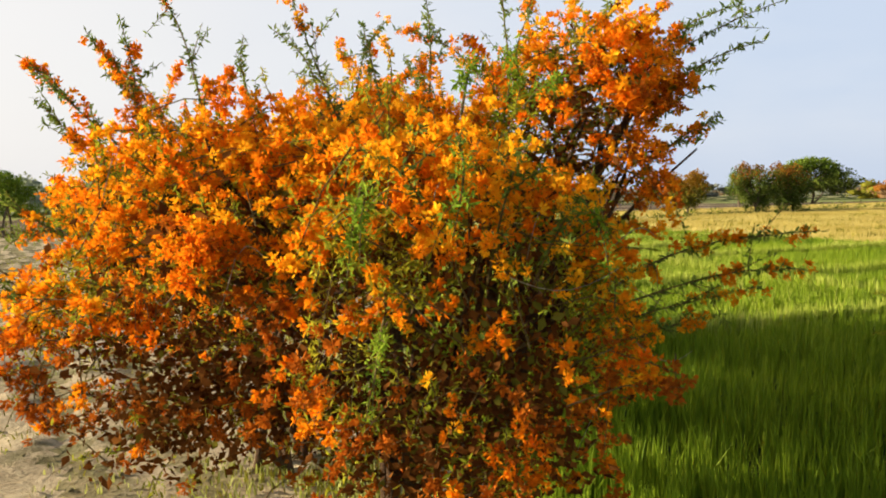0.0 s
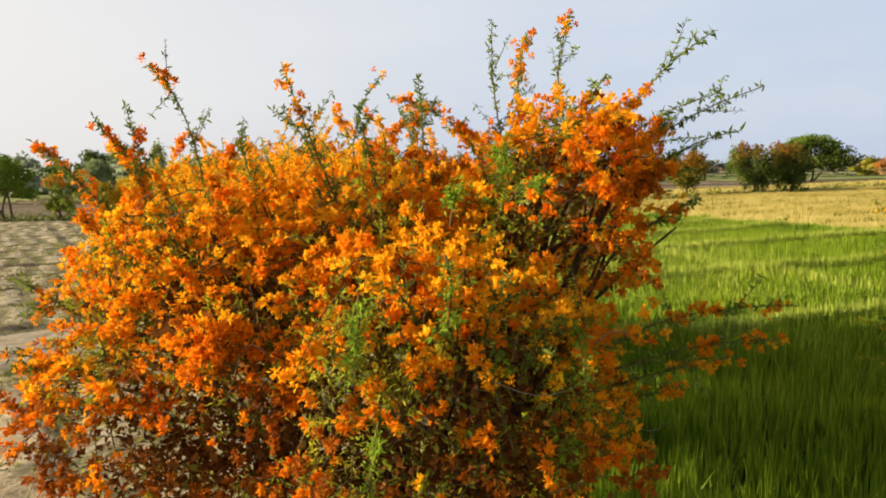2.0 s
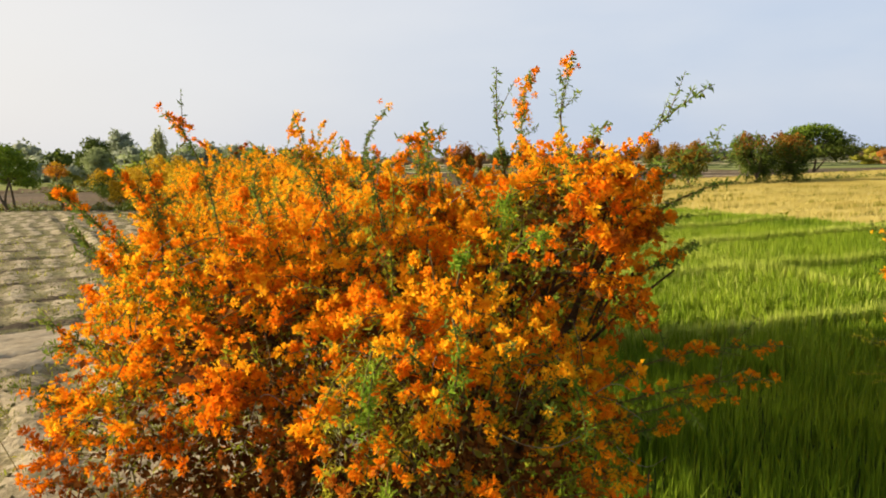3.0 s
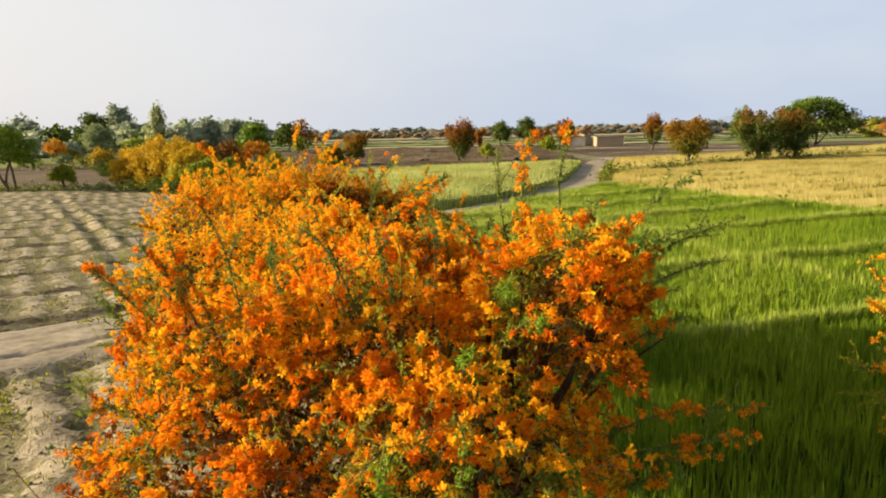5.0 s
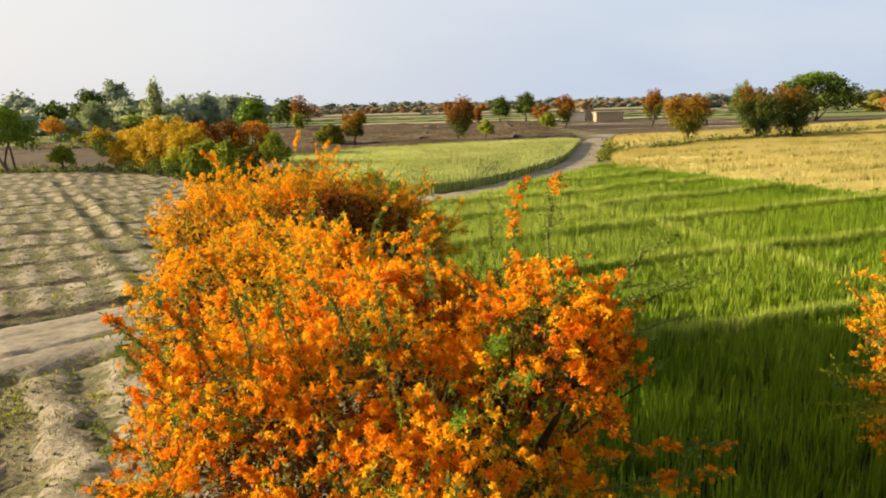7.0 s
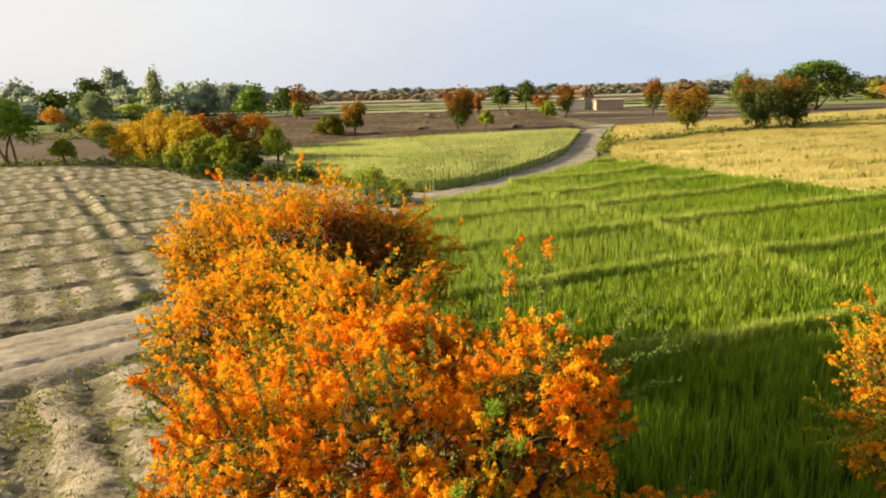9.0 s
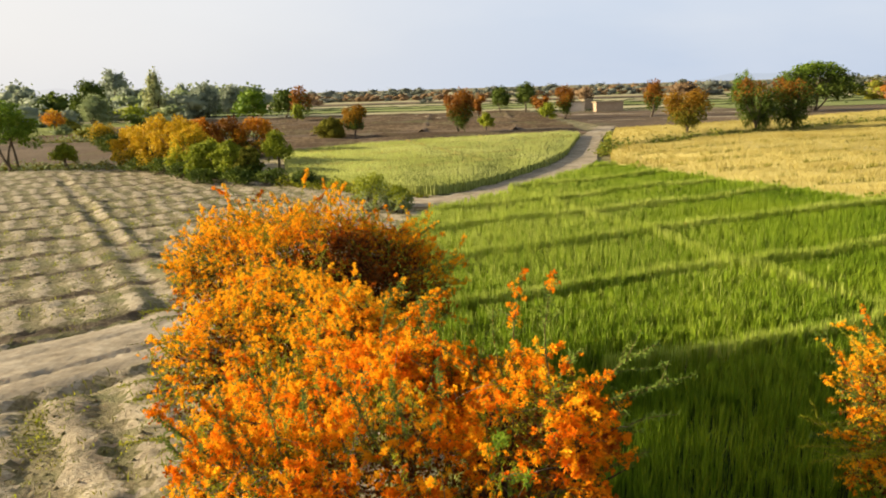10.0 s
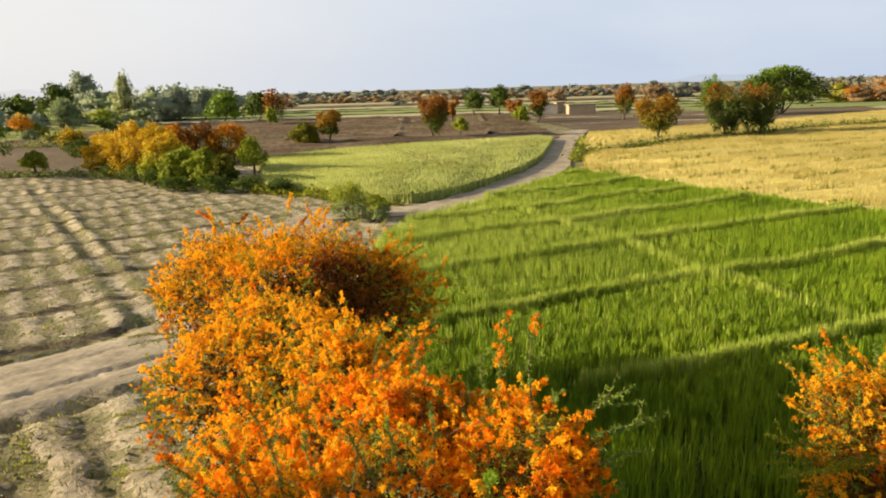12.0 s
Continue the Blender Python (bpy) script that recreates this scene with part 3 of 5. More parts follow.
def green_wheat():
    rng = np.random.default_rng(31)
    pieces = []
    # dark inner mass that paints the shade deep in the wheat
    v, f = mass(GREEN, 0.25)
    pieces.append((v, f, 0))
    for lo, hi, xmax, dens, w, ln, jt in ((1.5, 11, 13, 640, 0.018, 0.66, True), (11, 20, 20, 460, 0.026, 0.62, True), (20, 33, 28, 330, 0.026, 0.5, False), (33, 60, 40, 260, 0.034, 0.42, False)):
        x, y = sow(GREEN, dens / 9, rng, lambda x, y: (y >= lo) & (y < hi) & (x < xmax) & (x < 4 + 0.75 * y))
        tall = np.repeat(rng.normal(0, 0.05 if lo < 20 else 0.03, len(x)), 9)
        x, y = np.repeat(x, 9) + rng.normal(0, w * 1.9, len(x) * 9), np.repeat(y, 9) + rng.normal(0, w * 1.9, len(y) * 9)
        d = bund_gap(x, y)
        top = wheat_top(x, y, d) + tall + rng.normal(0, 0.035, len(x))
        clump = 0.5 + 0.5 * wave(x, y, 23, 0.45)
        k = rng.uniform(0, 1, len(x)) < (0.28 + 0.62 * clump if lo < 11 else 0.72 + 0.3 * clump)
        x, y, d, top = x[k], y[k], d[k], top[k]
        pale = (d < 0.13 + rng.normal(0, 0.06, len(x))) | (rng.uniform(0, 1, len(x)) < np.clip((y - 12) / 20, 0, 0.72) * np.clip(1.3 - x / 10, 0.04, 1))
        for sel, m in ((~pale, 1), (pale, 2)):
            n = sel.sum()
            v, f = blades(x[sel], y[sel], top[sel], ln * rng.uniform(0.75, 1.15, n), w * rng.uniform(0.6, 1.3, n), rng, joints=jt)
            pieces.append((v, f, m))
    for line in (*BUNDS, CROSS):
        x, y = along(line, 75 if line is CROSS else 110, 0.06, rng)
        k = inside(GREEN, x, y)
        x, y = x[k], y[k]
        n = len(x)
        v, f = blades(x, y, wheat_top(x, y, np.zeros(n)) + 0.03 + rng.normal(0, 0.04, n), 0.5 * rng.uniform(0.5, 1.1, n), 0.03 * rng.uniform(0.6, 1.3, n), rng, joints=False)
        pieces.append((v, f, 2))
    x, y = sow([(0.9, -9), (0.85, 1.5), (16, 1.5), (16, -9)], 330, rng)
    n = len(x)
    v, f = blades(x, y, wheat_top(x, y, bund_gap(x, y)) + rng.normal(0, 0.05, n), 0.6 * rng.uniform(0.75, 1.15, n), 0.03 * rng.uniform(0.6, 1.3, n), rng, joints=False)
    pieces.append((v, f, 1))
    x, y = sow(GREEN, 34, rng, lambda x, y: (y < 1.5) | (x >= 4 + 0.75 * y))
    n = len(x)
    v, f = blades(x, y, wheat_top(x, y, bund_gap(x, y)) + rng.normal(0, 0.06, n), 0.6 * rng.uniform(0.8, 1.15, n), 0.11 * rng.uniform(0.6, 1.3, n), rng, joints=False)
    pieces.append((v, f, 1))
    v, f, k = join(pieces)
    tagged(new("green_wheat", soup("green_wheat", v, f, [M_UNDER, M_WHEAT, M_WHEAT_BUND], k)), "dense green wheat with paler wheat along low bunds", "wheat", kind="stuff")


def plain_crop(name, label, poly, lines, dens, w, under, mat, z=0.8, seed=1, keep=None, dip=0.12):
    rng = np.random.default_rng(seed)
    pieces = [(*mass(poly, z - 0.22), 0)]
    x, y = sow(poly, dens, rng, keep)
    d = np.full(len(x), 1e9)
    for b in lines:
        d = np.minimum(d, off_line(b, x, y))
    top = z + 0.06 * wave(x, y, seed + 2, 6.0) + rng.normal(0, 0.05, len(x)) - 0.1 * np.exp(-((d - 0.5) / 0.3) ** 2)
    n = len(x)
    pieces.append((*blades(x, y, top, 0.5 * rng.uniform(0.8, 1.2, n), w * rng.uniform(0.6, 1.4, n), rng, joints=False), 1))
    # In ripe wheat these olive blades put shaded strip edges into colour.
    for line in lines:
        x, y = along(line, 26, 0.04, rng)
        k = (wave(x, y, seed + 7, 4.0) > -0.35) & inside(poly, x, y)
        x, y = x[k], y[k]
        n = len(x)
        pieces.append((*blades(x, y, z + dip + rng.normal(0, 0.05, n), 0.5 * rng.uniform(0.8, 1.2, n), np.full(n, 0.05), rng, joints=False), 2))
    # the upright face of the crop along its edge
    p = np.array(poly + poly[:1])
    seg = np.linalg.norm(np.diff(p, axis=0), axis=1)
    for i, s in enumerate(seg):
        m = int(s * 14)
        t = rng.uniform(0, 1, m)[:, None]
        q = p[i] + (p[i + 1] - p[i]) * t + rng.normal(0, 0.06, (m, 2))
        pieces.append((*blades(q[:, 0], q[:, 1], z + rng.normal(0, 0.06, m), np.full(m, z), np.full(m, w * 1.3), rng, joints=False), 1))
    v, f, k = join(pieces)
    return tagged(new(name, soup(name, v, f, [under, mat, M_GOLD if mat is M_LIME else M_OLIVE], k)), label, "wheat", kind="stuff")


green_wheat()
GOLD = [(11.6, 52.4), (11.3, 50.9), (13.7, 47.0), (16.6, 40.2), (20.0, 34.2), (27, 26.6), (40, 16), (75, 30), (80, 98), (52, 89.2), (44, 85.2), (38, 79.3), (30.2, 75.8), (25.7, 73.2), (20.4, 67.8), (16.7, 66.2), (14.2, 64.6), (12.9, 59)]
GOLD_LINES = [[(12.8, 47), (13.6, 47.5), (20.2, 52.2), (25.6, 53.9), (34.9, 58.0), (46, 63)], [(15.8, 44.2), (22.7, 47.5), (28.1, 50.5), (42, 57)], [(18, 40.8), (22.4, 42.5), (27.6, 45.5), (46, 54)], [(19.8, 37.9), (23.8, 38.8), (46, 48)], [(14, 56), (21, 62), (25.3, 64.5), (44, 70)], [(14, 52), (24, 58.5), (44, 67)]]
plain_crop("ripe_wheat", "ripe golden wheat in drilled strips", GOLD, GOLD_LINES, 85, 0.046, M_UNDER_GOLD, M_GOLD, seed=41, keep=lambda x, y: (x < 4 + 0.75 * y))
GOLD_BACK = [(15.6, 71), (20.4, 71.2), (25.7, 76.8), (30.2, 79.2), (38, 82.8), (44, 88.8), (52, 92.8), (110, 118), (110, 145), (54, 109), (34, 98.5), (20.4, 92), (17.4, 80)]
plain_crop("ripe_wheat", "ripe golden wheat behind a weedy bank", GOLD_BACK, [], 32, 0.09, M_UNDER_GOLD, M_GOLD, seed=47, keep=lambda x, y: (x < 4 + 0.75 * y))
LIME = [(-12.6, 49.2), (-8, 46.5), (-4.6, 41.8), (-1.7, 41.2), (0.5, 42.9), (3.3, 47.4), (6.3, 53.8), (9.3, 62.5), (11.4, 71.5), (14.4, 85.5), (13.2, 88), (5.7, 85.5), (-1.2, 83), (-10.6, 77.5), (-18.2, 69.5), (-15, 58)]
LIME_LINES = [[(-14, 60), (-4.4, 66), (10, 73)], [(-8, 50), (-2, 53), (6, 57.5)], [(-6.5, 79.5), (1.6, 55.5)], [(-15, 67), (-4, 74), (12, 81.5)], [(-12, 54), (-2, 59), (8, 65)], [(2, 83), (6, 76), (12.4, 79)]]
plain_crop("ripening_wheat", "yellow-green ripening wheat with an upright edge beside the track", LIME, LIME_LINES, 62, 0.056, M_UNDER_LIME, M_LIME, seed=53, dip=0.06)


# ---- trees and shrubs of the plain ----
LEAF_V = np.array([(0, 0, 0), (0.30, 0.42, 0.08), (0, 1, -0.06), (-0.30, 0.42, 0.08)])
LEAF_F = np.array([(0, 1, 2), (0, 2, 3)])


def ball(n, rng):
    return unit(rng.normal(size=(n, 3)))


def crown_leaves(lobes, n, size, rng, shell=0.45, wispy=0.3, fat=1.25):
    """Leaves in uneven clumps through a set of lobes (centre and radii)."""
    lobes = np.array(lobes)
    w = (lobes[:, 3] * lobes[:, 5]) ** 1.0
    pick = rng.choice(len(lobes), n, p=w / w.sum())
    d = ball(n, rng)
    clump = ball(len(lobes) * 14, rng).reshape(len(lobes), 14, 3)
    near = clump[pick, rng.integers(0, 14, n)]
    d = unit(d * 0.55 + near * 0.75)
    r = rng.uniform(shell, 1.02, n)[:, None]
    # some leaves follow thin shoots that stand out of the crown and droop
    k = max(8, n // 26)
    home = rng.integers(0, k, n)
    shoot = rng.uniform(0, 1, n) < wispy
    pick = np.where(shoot, pick[home], pick)
    d = np.where(shoot[:, None], unit(d[home] + (0, 0, 0.25) + rng.normal(0, 0.035, (n, 3))), d)
    r = np.where(shoot[:, None], rng.uniform(0.75, 1.0, (n, 1)) * (1.15 + 0.10 * rng.normal(size=k)[home, None]), r)
    p = lobes[pick, :3] + d * r * lobes[pick, 3:6] - np.c_[np.zeros((n, 2)), np.clip(r[:, 0] - 0.95, 0, 1) ** 2 * lobes[pick, 5]]
    ax = unit(d + rng.normal(0, 0.8, (n, 3)))
    v, f = scatter(LEAF_V * (fat, 1, 1), LEAF_F, p, frames(ax, rng.uniform(0, 6.28, n)), size * rng.uniform(0.6, 1.4, n))
    return v, f, p


HEART = bmesh.new()
bmesh.ops.create_icosphere(HEART, subdivisions=1, radius=0.8)
HEART_V = np.array([v.co[:] for v in HEART.verts])
HEART_F = np.array([[v.index for v in f.verts] for f in HEART.faces])
HEART.free()


def plain_tree(name, label, category, at, height, width, mats, seed, trunk=0.3, depth=None, n=5000, size=0.26, stems=1, top_from=0.55, flat=1.0, group="", lobes_n=11, taper=False, shape="dome", lump=1.0):
    """A tree or shrub: trunk and limbs, and a crown of leaves; a second leaf or blossom colour fills its upper, sunward
    part, and on green ones paints their sunlit top.
    """
    rng = np.random.default_rng(seed)
    ob = thing(name, label, category, (*at, 0.0), group)
    depth = depth or width
    z0 = height * trunk
    lobes = []
    for i in range(lobes_n):
        a = i * 2.4 + rng.normal(0, 0.4)
        zz = (i + rng.uniform(0, 1)) / lobes_n
        if taper:
            spread = 1 - 0.8 * zz
        elif shape == "drop":
            spread = 0.22 + 0.78 * math.sin(math.pi * min(1, 0.08 + 0.62 * zz))
        else:
            spread = math.sqrt(max(0.08, 1 - (zz * 1.02) ** 2.4))
        rr = rng.uniform(0.35, 0.66) * spread * (1.28 - 0.28 * lump)
        s = lump * rng.uniform(0.40, 0.58) * (0.7 if taper else 1) * (0.6 + 0.4 * spread)
        rz = lump * (height - z0) * 0.22 * rng.uniform(0.85, 1.15)
        lobes.append((math.cos(a) * rr * width / 2, math.sin(a) * rr * depth / 2, z0 + rz * 0.8 + (height - z0 - rz * 1.75) * zz, width / 2 * s, depth / 2 * s, rz))
    wood = []
    for s in range(stems):
        base = np.array([rng.normal(0, 0.12 * stems), rng.normal(0, 0.12 * stems), -0.05])
        fork = np.array([rng.normal(0, 0.06) * width, rng.normal(0, 0.06) * width, z0 + 0.1 * height])
        r = 0.035 * height ** 0.9 / math.sqrt(stems) + 0.03
        wood.append((*tube(bent(base, fork, 0, 6, rng), r, r * 0.65, 7), 0))
        for lb in lobes[s::stems]:
            wood.append((*tube(bent(fork, np.array(lb[:3]) + (0, 0, lb[5] * 0.3), 0.05 * height, 5, rng), r * 0.5, r * 0.12, 5), 0))
    v, f, _ = join(wood)
    part("trunk", soup("trunk", v, f, [M_BARK], smooth=True), ob)
    n = int(n * 2.1 * min(1.0, 85 / math.hypot(*at)) ** 1.4)
    v, f, p = crown_leaves(lobes, n, size * 0.66 * max(1.0, math.hypot(*at) / 85) ** 0.7, rng, 0.35, 0.3 if math.hypot(*at) < 100 else 0.12)
    if len(mats) == 1:
        if math.hypot(*at) > 95:
            v, f, _ = join([(v, f, 0)] + [(HEART_V * np.array(a[3:6]) * rng.uniform(0.55, 0.95, (len(HEART_V), 1)) + np.array(a[:3]), HEART_F, 0) for a in lobes])
        part("crown", soup("crown", v, f, mats), ob)
        return ob
    # the x term shifts the second colour sunward: light put into the colour
    zz = (p[:, 2] - z0) / (height - z0) + rng.normal(0, 0.16, n) - 0.2 * p[:, 0] / width
    upper = zz > top_from
    v, f = v.reshape(n, 4, 3), np.tile(LEAF_F, (n, 1, 1))
    # on green trees the blossom piece holds lighter leaves painting the sunlit top
    for sel, m, nm in ((~upper, mats[0], "crown"), (upper, mats[1], "blossom")):
        k = sel.sum()
        if k:
            part(nm, soup(nm, v[sel].reshape(-1, 3), (LEAF_F[None] + 4 * np.arange(k)[:, None, None]).reshape(-1, 3), [m]), ob)
    return ob


RUST_TREE = "field tree with rust-orange blossom over dark green foliage"
plain_tree("tree", "small field tree with yellow-orange top on a bare trunk", "tree", (-14.5, 93.4), 4.6, 3.8, (M_TREE_GREEN, M_TREE_AMBER), 1, 0.2, top_from=0.42, shape="drop")
plain_tree("shrub", "low dark olive thicket beside a small tree", "shrub", (-18.0, 94.2), 3.0, 4.4, (M_OLIVE,), 2, 0.02, stems=4)
plain_tree("tree", RUST_TREE, "tree", (-0.3, 98.3), 6.4, 4.4, (M_TREE_GREEN, M_TREE_RUST), 3, 0.10, top_from=0.45, shape="drop")
plain_tree("tree", RUST_TREE, "tree", (2.6, 124), 5.5, 3.6, (M_TREE_RUST,), 4, 0.3, n=1200, shape="drop")
plain_tree("tree", "small young green tree in a ploughed field", "tree", (3.5, 102), 2.9, 2.6, (M_TREE_BRIGHT,), 5, 0.2, n=1200)
plain_tree("tree", "round dark green shade tree by the mud huts", "tree", (9.4, 172), 6.6, 6.2, (M_TREE_GREEN,), 6, 0.2)
plain_tree("tree", "round dark green shade tree by the mud huts", "tree", (15.2, 169.5), 7.6, 6.2, (M_TREE_GREEN,), 7, 0.22)
plain_tree("tree", RUST_TREE, "tree", (19.6, 134), 6.4, 4.4, (M_TREE_GREEN, M_TREE_RUST), 8, 0.12, top_from=0.4, shape="drop")
plain_tree("shrub", "olive-green shrub under a rusty tree", "shrub", (16.2, 132.5), 3.6, 3.6, (M_TREE_BRIGHT,), 9, 0.05, n=1300)
plain_tree("tree", RUST_TREE, "tree", (16.0, 142), 4.6, 4.6, (M_TREE_RUST,), 10, 0.3, n=1400, shape="drop")
plain_tree("tree", RUST_TREE, "tree", (35.4, 131), 7.2, 4.2, (M_TREE_GREEN, M_TREE_RUST), 11, 0.15, top_from=0.42, shape="drop")
plain_tree("tree", "field tree with amber-brown blossom on the weedy bank", "tree", (25.6, 79.6), 5.6, 5.6, (M_OLIVE, M_TREE_AMBER), 12, 0.2, lobes_n=24, lump=0.8, n=6000, top_from=0.5, shape="drop", stems=2)
plain_tree("tree", "upright bright green tree behind rusty field trees", "tree", (52.9, 134), 8.0, 6.6, (M_TREE_GREEN, M_TREE_MID), 13, 0.15)
plain_tree("tree", RUST_TREE, "tree", (34.4, 82.1), 6.55, 5.2, (M_TREE_GREEN, M_TREE_RUST), 14, 0.08, n=5200, top_from=0.82, lobes_n=18, lump=0.75, shape="drop")
plain_tree("tree", RUST_TREE, "tree", (39.0, 83.4), 6.55, 5.4, (M_TREE_GREEN, M_TREE_RUST), 15, 0.08, n=5200, top_from=0.76, lobes_n=18, lump=0.75, shape="drop")
plain_tree("tree", "wide spreading dark green tree with several leaning trunks", "tree", (67.4, 135.5), 9.6, 20, (M_TREE_GREEN, M_TREE_MID), 16, 0.2, top_from=0.72, n=11000, size=0.4, stems=3, lobes_n=34, lump=0.62, depth=13)
plain_tree("tree", "bright green tree with a thin trunk at the field edge", "tree", (-42.2, 62.7), 6.4, 6.6, (M_TREE_MID,), 17, 0.34, n=4600, stems=3, lobes_n=18, lump=0.75)
plain_tree("shrub", "round green shrub at the edge of the beds", "shrub", (-37.3, 63.4), 2.4, 2.6, (M_TREE_BRIGHT,), 18, 0.3, n=1600, size=0.28, stems=3)
plain_tree("tree", "small orange-blossomed tree on a bare trunk", "tree", (-72, 121), 4.9, 5.0, (M_TREE_ORANGE, M_TREE_YELLOW), 19, 0.35, n=1600, top_from=0.8)
plain_tree("tree", "grey-green willowy tree with leaning trunks", "tree", (-65, 122), 7.6, 7.6, (M_TREE_GREY,), 20, 0.25, stems=3)
plain_tree("shrub", "yellow-orange flowering shrub over dark undergrowth", "shrub", (-44.2, 83.5), 3.7, 4.4, (M_TREE_GREEN, M_TREE_YELLOW), 21, 0.05, n=2000)
plain_tree("shrub", "dark green undergrowth between distant trees", "shrub", (-42.6, 82.4), 2.2, 4.4, (M_TREE_GREEN,), 22, 0.02, n=1800, stems=4)
plain_tree("shrub", "dark green undergrowth between distant trees", "shrub", (-58, 108), 2.2, 7.5, (M_OLIVE,), 23, 0.02, n=1500, stems=4)
plain_tree("tree", "broad dark green round-topped tree", "tree", (-92, 172), 11.5, 11, (M_TREE_GREEN,), 24, 0.15, size=0.5)
plain_tree("tree", "tall pale green poplar with a pointed crown", "tree", (-84, 190), 14.6, 9.5, (M_TREE_PALE,), 25, 0.1, n=3000, size=0.45, taper=True, lobes_n=14)
plain_tree("tree", "dark dense tree beside a poplar", "tree", (-72, 196), 9.8, 9.0, (M_TREE_HAZE,), 26, 0.1, size=0.5)
plain_tree("tree", "dark dense tree beside a poplar", "tree", (-64, 194), 9.4, 9.5, (M_TREE_HAZE,), 27, 0.1, size=0.5)
plain_tree("tree", "tall sparse tree in the distance", "tree", (-117, 235), 16.0, 11.0, (M_TREE_HAZE,), 28, 0.45, n=1600, size=0.6)
for i, (x, y, h, w, m) in enumerate(((-160, 215, 12, 16, M_TREE_HAZE), (-145, 225, 13, 18, M_TREE_HAZE), (-130, 205, 10.5, 11, M_TREE_HAZE), (-112, 190, 9, 13, M_TREE_GREEN), (-104, 215, 10, 12, M_TREE_HAZE),
                                     (-170, 190, 9, 14, M_TREE_GREEN), (-120, 178, 7.5, 14, M_TREE_MID), (-54, 178, 8, 12, M_TREE_MID), (-47, 185, 8, 9, M_TREE_GREEN), (-92, 230, 11, 12, M_TREE_HAZE))):
    plain_tree("tree", "green tree of a distant grove in hazy tones", "tree", (x, y), h, w, (m,), 60 + i, 0.08, n=1500, size=0.6, group="distant grove")
plain_tree("tree", "rust-orange blossoming tree at the grove's edge", "tree", (-40, 172), 8.5, 6.5, (M_TREE_GREEN, M_TREE_RUST), 75, 0.1, n=1500, top_from=0.3, size=0.45)
plain_tree("shrub", "small bright lime-green shrub", "shrub", (-36, 152), 4.4, 3.4, (M_TREE_BRIGHT,), 76, 0.05, n=900)
# the flowering thicket at the corner of the beds
CL = "thicket at the corner of the planting beds"
YEL, OLV, RUS, GRN = "tall yellow-flowering shrub of the thicket", "arching olive-green shrub of the thicket", "rust-orange flowering shrub of the thicket", "dark green leafy shrub of the thicket"
for i, (lab, x, y, h, w, mats, tf) in enumerate((
        (YEL, -30.4, 62.8, 4.0, 5.4, (M_OLIVE, M_TREE_YELLOW), 0.2), (YEL, -27.6, 61.4, 4.9, 6.4, (M_OLIVE, M_TREE_YELLOW), 0.15), (YEL, -24.8, 59.4, 4.9, 6.2, (M_OLIVE, M_TREE_YELLOW), 0.25),
        (OLV, -22.4, 56.4, 4.1, 5.4, (M_TREE_BRIGHT, M_TREE_YELLOW), 0.6), (RUS, -27.0, 70.2, 4.3, 6.6, (M_OLIVE, M_TREE_ORANGE), 0.35), (RUS, -24.2, 70.4, 4.2, 6.8, (M_OLIVE, M_TREE_RUST), 0.3), (RUS, -21.4, 70.6, 4.2, 6.4, (M_OLIVE, M_TREE_ORANGE), 0.35),
        (GRN, -20.0, 53.0, 3.1, 4.2, (M_TREE_MID, M_TREE_BRIGHT), 0.2), (GRN, -17.8, 51.8, 3.1, 4.0, (M_TREE_MID, M_TREE_BRIGHT), 0.25), (GRN, -16.0, 50.8, 2.6, 2.6, (M_TREE_GREEN, M_OLIVE), 0.5))):
    plain_tree("shrub", lab, "shrub", (x, y), h, w, mats, 31 + i, 0.01, n=3600, size=0.26, stems=5, top_from=tf, lobes_n=30, lump=0.5, group=CL)
plain_tree("tree", "small bright green tree beside the thicket", "tree", (-15.9, 58.4), 3.4, 2.7, (M_TREE_BRIGHT,), 45, 0.22, n=1800, size=0.24, group=CL)
for i, (x, y, h, w) in enumerate(((-28.5, 59.8, 1.3, 3.4), (-25.5, 57.0, 1.5, 3.4), (-22.4, 53.6, 1.4, 3.2), (-19.6, 50.2, 1.2, 3.0), (-16.4, 48.8, 1.3, 3.0), (-13.6, 48.4, 1.3, 3.0), (-11.2, 47.6, 1.1, 2.6))):
    plain_tree("shrub", "low dark weeds under the thicket", "shrub", (x, y), h, w, (M_TREE_GREEN,), 80 + i, 0.02, n=900, size=0.2, stems=4, group=CL)
plain_tree("shrub", "feathery grey-green tamarisk shrub beside the track", "shrub", (-4.9, 36.6), 2.1, 3.2, (M_TREE_GREY, M_TREE_BRIGHT), 38, 0.02, n=2600, size=0.13, stems=5, lobes_n=20, lump=0.65, top_from=0.5)
plain_tree("shrub", "feathery grey-green tamarisk shrub beside the track", "shrub", (-3.4, 35.6), 1.5, 2.1, (M_TREE_GREY, M_TREE_BRIGHT), 39, 0.02, n=1700, size=0.13, stems=5, lobes_n=16, lump=0.65, top_from=0.5)


